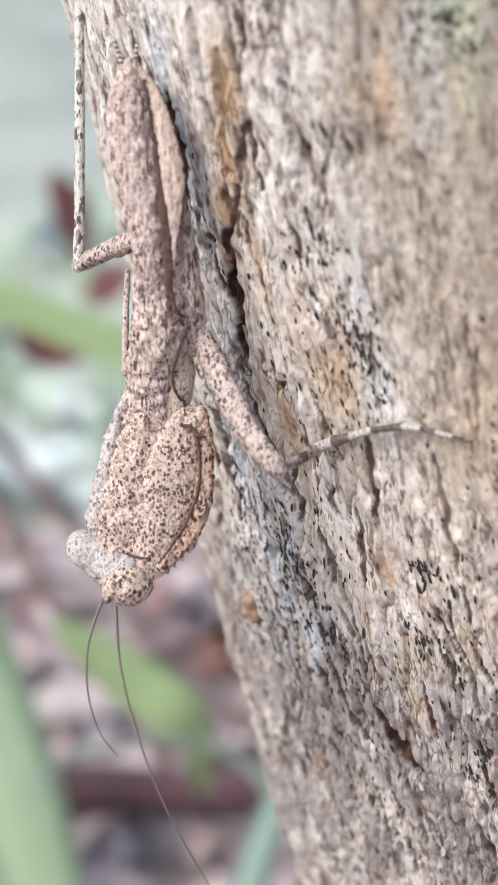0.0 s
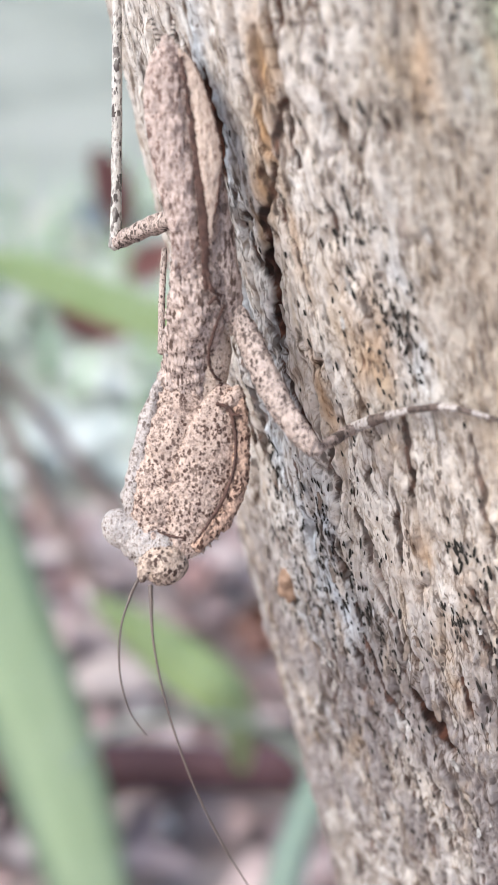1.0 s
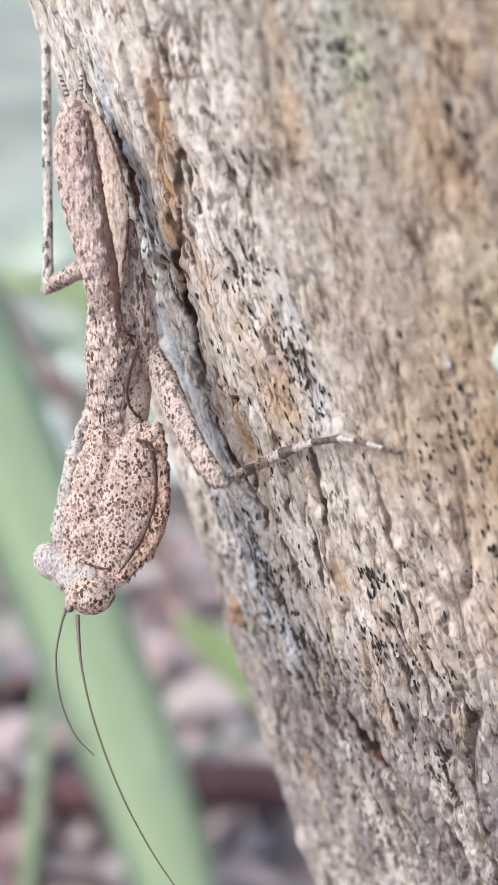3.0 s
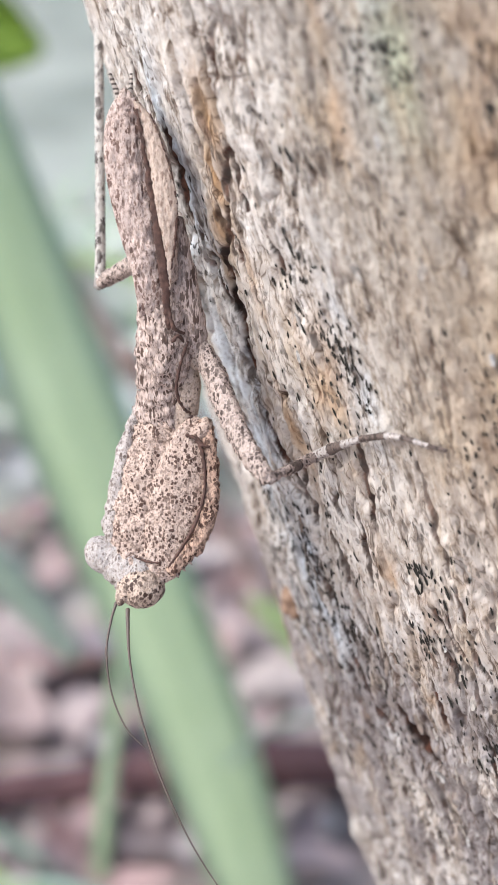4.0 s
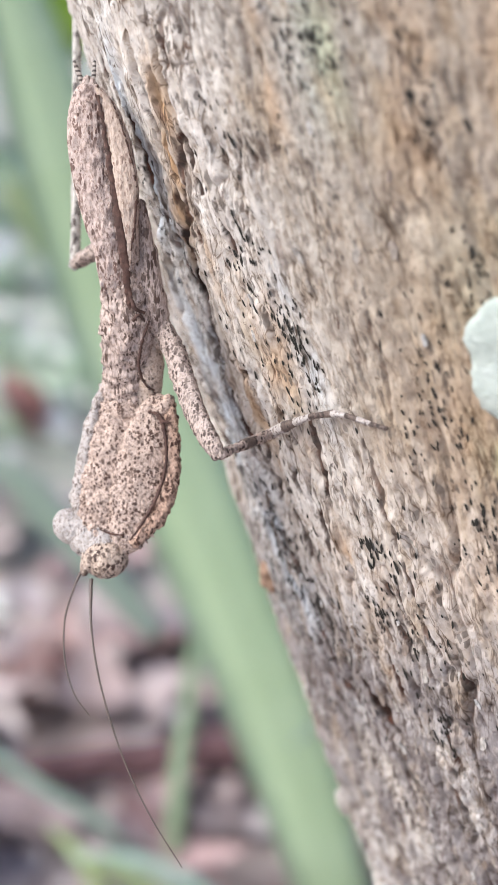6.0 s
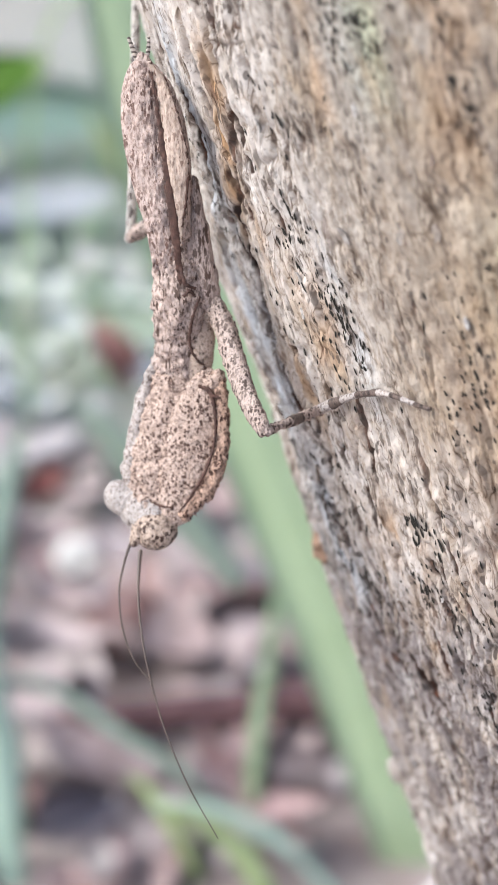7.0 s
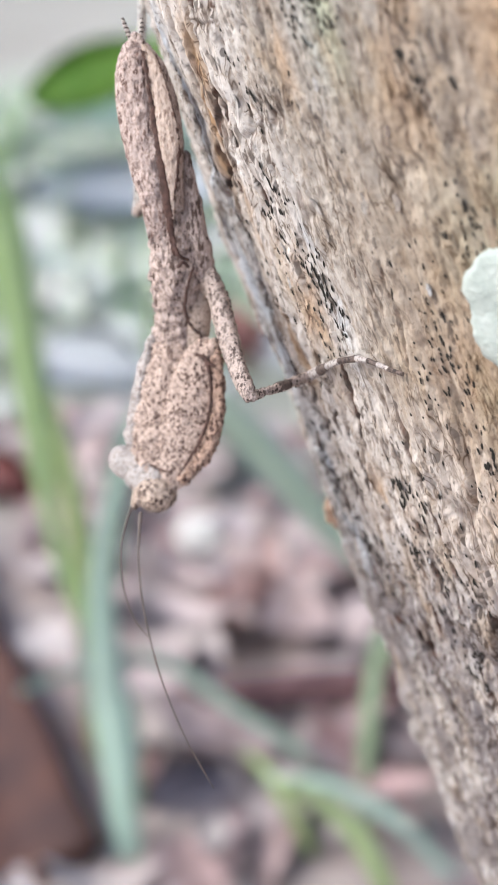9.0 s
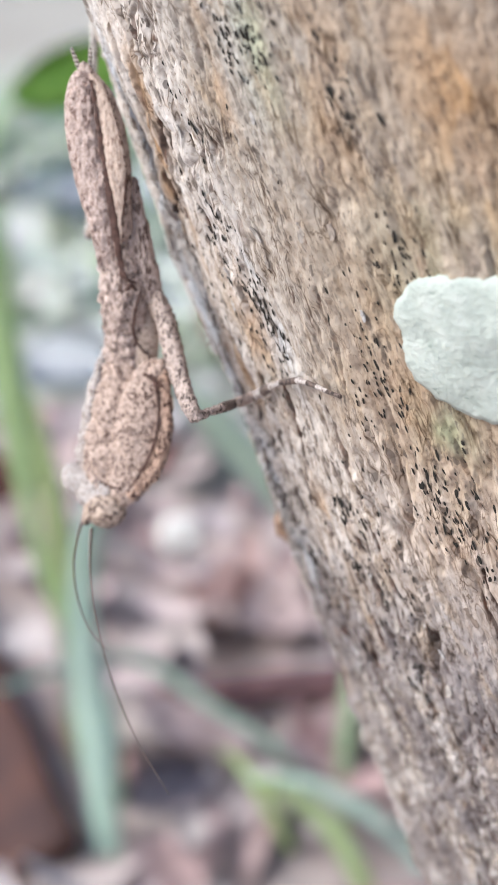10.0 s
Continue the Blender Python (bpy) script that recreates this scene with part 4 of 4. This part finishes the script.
def flat_leaf(bm, m, length, width, curl, rng, steps=6):
    """A dry leaf: pointed oval, cupped along its midrib and curled along its length."""
    rows = []
    bend = rng.uniform(-1, 1) * curl
    cup = rng.uniform(0.1, 0.6)
    for i in range(steps + 1):
        t = i / steps
        w = width * 0.5 * (math.sin(math.pi * (0.04 + 0.92 * t)) ** 0.8) * (1.15 - 0.35 * t)
        x = (t - 0.5) * length
        z = bend * (x * x) / length * 2
        rows.append([bm.verts.new(m @ Vector((x, f * w, z + cup * abs(f) * w))) for f in (-1, 0, 1)])
    for u, v in zip(rows, rows[1:]):
        for k in range(2):
            bm.faces.new((u[k], v[k], v[k + 1], u[k + 1]))


LITTER = island_material("litter", [(0.0, (0.28, 0.155, 0.14)), (0.2, (0.42, 0.315, 0.295)), (0.4, (0.50, 0.41, 0.395)), (0.55, (0.34, 0.215, 0.205)), (0.7, (0.48, 0.41, 0.40)), (0.85, (0.43, 0.345, 0.30)), (1.0, (0.52, 0.465, 0.455))])
MIDLITTER = island_material("mid_litter", [(0.0, (0.54, 0.565, 0.48)), (0.3, (0.60, 0.625, 0.55)), (0.5, (0.60, 0.56, 0.52)), (0.7, (0.65, 0.66, 0.625)), (1.0, (0.54, 0.585, 0.48))])
GRASS = island_material("grass_tufts", [(0.0, (0.22, 0.36, 0.16)), (0.4, (0.34, 0.47, 0.28)), (0.7, (0.42, 0.54, 0.40)), (1.0, (0.48, 0.55, 0.30))], 0.6)


def litter(name, n, box, size, mat, label, seed, cat):
    rng = random.Random(seed)
    bm = bmesh.new()
    for _ in range(n):
        x, y = rng.uniform(box[0], box[1]), rng.uniform(box[2], box[3])
        across = (x + 0.135) * -0.89 + (y - 0.404) * -0.45
        lengthwise = (x + 0.135) * -0.45 + (y - 0.404) * 0.89
        if -0.012 < across < 0.22 and -0.02 < lengthwise < 0.44:
            continue
        m = pose(x, y, rng.uniform(0.004, 0.022), rng.uniform(-16, 16), rng.uniform(-16, 16), rng.uniform(0, 360))
        ln = rng.uniform(*size)
        flat_leaf(bm, m, ln, ln * rng.uniform(0.3, 0.6), 0.8, rng, 4)
    tagged(part(name, bm, mat), label, cat, kind="stuff")


litter("leaf_litter", 1500, (-0.7, 0.5, 0.15, 0.80), (0.02, 0.06), LITTER, "brown and greyish dry leaf litter on soil", 11, "leaf litter")
litter("pale_litter", 700, (-1.0, 0.8, 0.75, 1.4), (0.03, 0.07), MIDLITTER, "pale green and grey leaves on the ground", 12, "leaf litter")


def grass_field():
    rng = random.Random(21)
    bm = bmesh.new()
    for _ in range(1500):
        x, y = rng.uniform(-0.9, 0.7), rng.uniform(0.88, 1.42)
        ln, w = rng.uniform(0.03, 0.09), rng.uniform(0.0015, 0.004)
        a, lean = rng.uniform(0, 6.28), rng.uniform(0.2, 1.1)
        d = Vector((math.cos(a), math.sin(a), 0))
        sdir = Vector((-d.y, d.x, 0))
        p0 = Vector((x, y, 0))
        rows = []
        for t in (0, 0.4, 0.75, 1):
            p = p0 + d * lean * ln * t * t + Vector((0, 0, ln * t * (1 - 0.3 * lean * t)))
            rows.append([bm.verts.new(p - sdir * w * (1 - t) - sdir * 1e-4), bm.verts.new(p + sdir * w * (1 - t) + sdir * 1e-4)])
        for u, v in zip(rows, rows[1:]):
            bm.faces.new((u[0], u[1], v[1], v[0]))
    tagged(part("short_grass", bm, GRASS), "short pale green grass on the ground", "grass", kind="stuff")


grass_field()


# ---- single plants and litter behind the trunk ----
def long_blade(path, mat, label, fold=0.15, group="grass blades behind the trunk"):
    ob = tagged(part("grass_blade", blade(bmesh.new(), path, fold), mat), label, "grass blade", group)
    # raised midrib down the middle
    part("midrib", tube(bmesh.new(), [(x, y, z, min(0.0006, 0.05 * w + 0.0001)) for x, y, z, w, _ in path], 6, 1.0, (0, 1, 0), 6), MIDRIB, ob)
    return ob


long_blade([(0.029, 0.437, -0.004, 0.014, 0), (0.010, 0.451, 0.060, 0.0180, 4), (-0.016, 0.466, 0.130, 0.0195, 6), (-0.0433, 0.4815, 0.200, 0.0200, 10), (-0.0670, 0.497, 0.270, 0.0180, 14), (-0.0820, 0.508, 0.320, 0.0130, 16), (-0.0935, 0.5166, 0.360, 0.0075, 18), (-0.104, 0.525, 0.400, 0.0006, 18)],
           BLADE, "broad pale green grass blade leaning over the litter")
long_blade([(-0.128, 0.44, -0.004, 0.0027, 0.0), (-0.13, 0.445, 0.05, 0.0029, 2.0), (-0.1482, 0.45, 0.0979, 0.003, 6.0), (-0.1544, 0.45, 0.1352, 0.0036, 6.0), (-0.1561, 0.45, 0.1827, 0.0059, 6.0), (-0.1585, 0.45, 0.2276, 0.0072, 6.0), (-0.1608, 0.45, 0.2492, 0.0082, 6.0), (-0.1675, 0.45, 0.2806, 0.0056, 6.0), (-0.1695, 0.45, 0.3068, 0.0045, 6.0), (-0.1713, 0.45, 0.3302, 0.0042, 6.0), (-0.1833, 0.45, 0.3802, 0.0003, 8.0)],
           MIDGREEN, "tall upright green grass blade", 0.35)
long_blade([(-0.136, 0.44, -0.004, 0.005, 0), (-0.138, 0.445, 0.08, 0.006, 0), (-0.128, 0.45, 0.14, 0.005, 0), (-0.118, 0.46, 0.175, 0.0005, 0)], BLADE, "short green upright grass blade", 0.3)
long_blade([(-0.150, 0.47, 0.0, 0.004, 0), (-0.148, 0.47, 0.09, 0.005, 0), (-0.156, 0.475, 0.16, 0.004, 0), (-0.17, 0.48, 0.2, 0.0005, 0)], LIME, "thin yellow-green grass blade", 0.3)
long_blade([(-0.165, 0.42, 0.072, 0.002, 15), (-0.120, 0.44, 0.075, 0.0036, 15), (-0.084, 0.44, 0.052, 0.0036, 15), (-0.05, 0.44, 0.026, 0.003, 15), (-0.01, 0.44, 0.0, 0.002, 15)], TEAL, "arching blue-green grass blade", 0.2)
long_blade([(0.012, 0.42, 0.085, 0.003, 50), (0.03, 0.42, 0.100, 0.005, 50), (0.055, 0.42, 0.104, 0.006, 50), (0.087, 0.42, 0.095, 0.005, 50), (0.115, 0.42, 0.06, 0.003, 50)], TEAL, "arching blue-green grass blade", 0.2)
long_blade([(0.070, 0.34, -0.003, 0.006, 0), (0.076, 0.34, 0.085, 0.0065, 0), (0.085, 0.34, 0.132, 0.005, 0), (0.090, 0.34, 0.16, 0.0006, 0)], TEAL, "upright blue-green grass blade", 0.3)
long_blade([(-0.045, 0.84, 0.02, 0.004, 0), (-0.062, 0.83, 0.060, 0.007, 0), (-0.105, 0.82, 0.125, 0.008, 0), (-0.130, 0.82, 0.170, 0.006, 0), (-0.145, 0.82, 0.20, 0.0005, 0)], LIME, "yellow-green grass blade among litter", 0.2)
long_blade([(0.085, 0.47, 0.05, 0.003, 20), (0.075, 0.45, 0.091, 0.009, 20), (0.052, 0.45, 0.112, 0.010, 20), (0.030, 0.45, 0.130, 0.005, 20), (0.02, 0.45, 0.138, 0.0006, 20)], LIME, "short yellow-green leaf blade", 0.2)
long_blade([(-0.02, 0.39, 0.0, 0.003, 20), (-0.036, 0.40, 0.028, 0.0045, 20), (-0.055, 0.40, 0.045, 0.0025, 20), (-0.062, 0.40, 0.05, 0.0005, 20)], LIME, "yellow tip of a grass blade", 0.2)
long_blade([(-0.050, 0.60, 0.03, 0.005, 30), (-0.075, 0.60, 0.065, 0.009, 30), (-0.106, 0.60, 0.104, 0.008, 30), (-0.125, 0.60, 0.125, 0.0006, 30)], PALEGREEN, "pale green grass blade behind litter", 0.2)
long_blade([(-0.028, 0.52, 0.0, 0.0025, 0), (-0.032, 0.52, 0.04, 0.003, 0), (-0.028, 0.53, 0.07, 0.0025, 0), (-0.022, 0.54, 0.10, 0.0005, 0)], BLADE, "thin green upright grass blade", 0.3)
long_blade([(0.16, 0.58, 0.13, 0.003, 40), (0.10, 0.56, 0.19, 0.007, 40), (0.049, 0.55, 0.209, 0.0085, 40), (0.003, 0.55, 0.226, 0.008, 40), (-0.05, 0.55, 0.238, 0.0006, 40)], LIME, "bent lime-green grass blade", 0.2)


long_blade([(0.0, 0.41, 0.0, 0.002, 10), (-0.022, 0.415, 0.022, 0.003, 10), (-0.048, 0.42, 0.034, 0.0025, 10), (-0.075, 0.425, 0.032, 0.0005, 10)], TEAL, "low arching blue-green grass blade", 0.2)
long_blade([(-0.036, 0.44, 0.0, 0.003, 0), (-0.034, 0.44, 0.04, 0.0036, 0), (-0.030, 0.445, 0.075, 0.003, 0), (-0.024, 0.45, 0.10, 0.0005, 0)], BLADE, "thin green upright grass blade", 0.3)
long_blade([(-0.055, 0.42, 0.0, 0.0025, 0), (-0.062, 0.42, 0.02, 0.0032, 0), (-0.072, 0.425, 0.035, 0.0025, 0), (-0.082, 0.43, 0.042, 0.0005, 0)], LIME, "thin yellow-green grass blade", 0.3)
long_blade([(-0.1253, 0.406, -0.003, 0.005, 0), (-0.1277, 0.415, 0.0169, 0.0063, 0), (-0.1308, 0.425, 0.0497, 0.0081, 0), (-0.1336, 0.43, 0.0723, 0.0072, 0), (-0.132, 0.435, 0.1195, 0.0045, 0), (-0.1224, 0.435, 0.1555, 0.0041, 0), (-0.1164, 0.435, 0.1855, 0.0005, 0)], TEAL, "blue-green grass blade crossing a taller one", 0.3)


def broad_leaf(name, at, size, turn, mat, label, cat="leaf", curl=0.6, seed=1, group="fallen leaves"):
    """One larger leaf with thickness."""
    rng = random.Random(seed)
    bm = bmesh.new()
    flat_leaf(bm, Matrix.Identity(4), size[0], size[1], curl, rng, 14)
    bmesh.ops.solidify(bm, geom=list(bm.faces), thickness=0.0006)
    ob = part(name, bm, mat)
    ob.matrix_world = pose(*at, *turn)
    # stalk and midrib along the curl
    rng = random.Random(seed)
    bend, half = rng.uniform(-1, 1) * curl, size[0] / 2
    rib = [(x, 0, bend * x * x / size[0] * 2 + 0.0004, 0.0003 + 0.0006 * (half - x) / size[0]) for x in (-half * 1.25, -half, -half * 0.5, 0, half * 0.5, half * 0.95)]
    part("midrib", tube(bmesh.new(), rib, 6, 1.0, (0, 1, 0), 3), TWIG, ob)
    return tagged(ob, label, cat, group)




def low_plant(stem, leaves, mat, label, group):
    """A small plant: a bent stem with single leaves on it."""
    root = tagged(new("low_plant"), label, "plant", group)
    root.location = stem[0][:3]
    o = Vector(stem[0][:3])
    part("stem", tube(bmesh.new(), [(*(Vector(r[:3]) - o), r[3]) for r in stem], 8), MIDGREEN, root)
    for k, (at, size, turn) in enumerate(leaves):
        bm = bmesh.new()
        flat_leaf(bm, pose(*(Vector(at) - o), *turn), size[0], size[1], 0.2, random.Random(k), 14)
        bmesh.ops.solidify(bm, geom=list(bm.faces), thickness=0.0006)
        part("leaf", bm, mat, root)


low_plant([(-0.30, 0.86, 0.0, 0.0016), (-0.285, 0.85, 0.10, 0.0014), (-0.262, 0.84, 0.17, 0.0012), (-0.240, 0.84, 0.196, 0.001)], [((-0.207, 0.84, 0.203), (0.088, 0.036), (75, -20, 0))], GREEN, "low plant with one fresh green leaf", "low plants")
low_plant([(-0.19, 0.83, 0.0, 0.0018), (-0.18, 0.82, 0.15, 0.0015), (-0.160, 0.80, 0.24, 0.0012), (-0.138, 0.80, 0.268, 0.001)], [((-0.102, 0.80, 0.279), (0.075, 0.05), (75, 20, 0))], FRESH, "low plant with one fresh green leaf", "low plants")
low_plant([(0.09, 0.82, 0.0, 0.0016), (0.075, 0.81, 0.08, 0.0014), (0.060, 0.80, 0.15, 0.0012), (0.052, 0.80, 0.18, 0.001)], [((0.043, 0.80, 0.12), (0.04, 0.025), (70, 20, 0)), ((0.052, 0.80, 0.19), (0.05, 0.022), (70, 70, 0)), ((0.075, 0.80, 0.155), (0.03, 0.02), (70, -40, 0))], MAROON, "low plant with small dark red leaves", "low plants")


def bark_slab(corner, along, length, width, label):
    """A fallen slab with straight torn edges: a raised rim along one side, long grain ridges."""
    u = Vector((*along, 0)).normalized()
    w = Vector((-u.y, u.x, 0))
    bm = bmesh.new()
    cols, rows = 26, 44
    top, low = [], []
    for i in range(rows):
        t = i / (rows - 1)
        edge = 0.003 * noise.noise(Vector((t * 9, 3.1, 0)))
        r1, r2 = [], []
        for k in range(cols):
            f = k / (cols - 1)
            p = Vector((*corner, 0)) + u * (t * length + 0.004 * noise.noise(Vector((f * 8, 1.7, 0)))) + w * (f * width + edge * (1 - f))
            z = 0.008 + 0.010 * math.exp(-(f / 0.10) ** 2) + 0.0016 * noise.noise(Vector((f * 26, t * 3, 0.5))) + 0.006 * f * f
            r1.append(bm.verts.new(p + Vector((0, 0, z))))
            r2.append(bm.verts.new(p + Vector((0, 0, z - 0.010))))
        top.append(r1)
        low.append(r2)
    for i in range(rows - 1):
        for k in range(cols - 1):
            bm.faces.new((top[i][k], top[i + 1][k], top[i + 1][k + 1], top[i][k + 1]))
            bm.faces.new((low[i][k], low[i][k + 1], low[i + 1][k + 1], low[i + 1][k]))
        for e in (0, cols - 1):
            bm.faces.new((top[i][e], low[i][e], low[i + 1][e], top[i + 1][e]))
    for i in (0, rows - 1):
        for k in range(cols - 1):
            bm.faces.new((top[i][k], top[i][k + 1], low[i][k + 1], low[i][k]))
    bmesh.ops.recalc_face_normals(bm, faces=bm.faces)
    tagged(part("fallen_bark", bm, SLAB), label, "fallen bark")


bark_slab((-0.135, 0.404), (-0.45, 0.89), 0.42, 0.20, "fallen red-brown slab of bark with a straight edge")
broad_leaf("dry_leaf", (-0.185, 0.362, 0.010), (0.12, 0.05), (-6, 0, 4), LILAC, "grey-lilac bleached dry leaf", seed=7)
broad_leaf("red_leaf", (-0.138, 0.86, 0.036), (0.050, 0.024), (70, 55, 0), MAROON, "upright dark red leaf in litter", seed=8, group="red leaves")
broad_leaf("red_leaf", (-0.285, 0.75, 0.016), (0.075, 0.045), (30, 0, 60), REDLEAF, "dark red leaf among litter", seed=9, group="red leaves")
broad_leaf("red_leaf", (-0.169, 0.733, 0.012), (0.045, 0.018), (20, 0, 55), REDLEAF, "dark red leaf among litter", seed=22, group="red leaves")
broad_leaf("bluish_leaf", (-0.259, 1.305, 0.04), (0.20, 0.10), (18, 0, 6), TEAL, "broad blue-green leaf lying on the ground", curl=0.1, seed=23)
broad_leaf("red_leaf", (-0.255, 0.715, 0.014), (0.05, 0.03), (30, 10, -20), REDLEAF, "dark red leaf among litter", seed=21, group="red leaves")
broad_leaf("rust_leaf", (0.118, 0.62, 0.03), (0.035, 0.028), (50, 0, 0), RUST, "small rust-brown leaf on litter", seed=14)
broad_leaf("bleached_leaf", (-0.26, 1.16, 0.03), (0.17, 0.09), (14, 0, 12), PALE, "large bleached blue-white leaf", curl=0.1, seed=15)
broad_leaf("bleached_leaf", (-0.231, 0.84, 0.025), (0.08, 0.06), (20, 0, -20), PALE, "bleached whitish leaf on litter", curl=0.15, seed=16)
broad_leaf("dry_leaf", (-0.104, 0.43, 0.02), (0.06, 0.03), (35, 20, 65), LILAC, "curled pale brown dry leaf", curl=1.2, seed=17)
broad_leaf("dry_leaf", (-0.10, 0.60, 0.015), (0.055, 0.016), (20, 0, 5), MAROON, "dull maroon dry leaf", seed=18)
broad_leaf("bleached_leaf", (0.085, 1.3, 0.03), (0.07, 0.04), (20, 0, 70), PALE, "bleached whitish leaf on litter", curl=0.1, seed=19)


def flower(at, r):
    bm = bmesh.new()
    for k in range(6):
        a = k * math.pi / 3
        ball(bm, Vector(at) + Vector((math.cos(a) * r * 0.6, 0, math.sin(a) * r * 0.6)), (Vector((r * 0.55, 0, 0)), Vector((0, r * 0.35, 0)), Vector((0, 0, r * 0.55))), 2, r * 0.1, r)
    tagged(part("white_flower", bm, WHITE), "small white flower head above the litter", "flower", "white flowers")


flower((0.055, 0.49, 0.012), 0.006)
flower((-0.1325, 0.642, 0.020), 0.0112)


def stick(path, mat, label, name="twig"):
    tagged(part(name, tube(bmesh.new(), path, 10, 1.0, (0, 1, 0), 6, 0.0006, 0.006), mat), label, "twig", "twigs")


stick([(-0.12, 0.49, 0.024, 0.006), (-0.05, 0.495, 0.030, 0.008), (0.03, 0.50, 0.034, 0.010), (0.114, 0.50, 0.030, 0.009), (0.2, 0.50, 0.02, 0.008)], DARKWOOD, "dark rotten stick lying on the litter")
stick([(-0.122, 0.62, 0.338, 0.0033), (-0.079, 0.62, 0.263, 0.0036), (-0.036, 0.62, 0.188, 0.0039), (0.0, 0.62, 0.122, 0.0042), (0.031, 0.62, 0.066, 0.0045), (0.054, 0.62, 0.024, 0.0048)], TWIG, "thin brown twig leaning across the grass")
stick([(-0.022, 0.56, 0.194, 0.0026), (0.006, 0.56, 0.163, 0.003), (0.034, 0.56, 0.127, 0.0034), (0.067, 0.56, 0.081, 0.0036), (0.115, 0.56, 0.028, 0.0038), (0.164, 0.56, -0.031, 0.004)], TWIG, "thin brown twig leaning across the grass")


# ---- what moves: the antennae sway a little ----
def motions():
    sway = {0: [(0.0, 0), (1.0, -2), (2.0, 1), (3.3, 6), (4.2, 6), (4.8, -1), (5.5, -4), (6.2, 2), (6.8, 7), (7.5, 3), (8.2, 3), (9.0, 6), (10.0, 9)],
            1: [(0.0, 1.5), (1.2, 0), (2.2, 2), (3.3, 2.5), (4.4, 0), (5.5, 0), (6.6, 1), (7.2, -1.5), (8.4, -1), (10.0, 1.5)]}
    for k, (ob, o) in enumerate(feelers):
        walk(ob, [(t, Matrix.Translation(o) @ pose(0, 0, 0, 0, -a, 0)) for t, a in sway[k]])


motions()
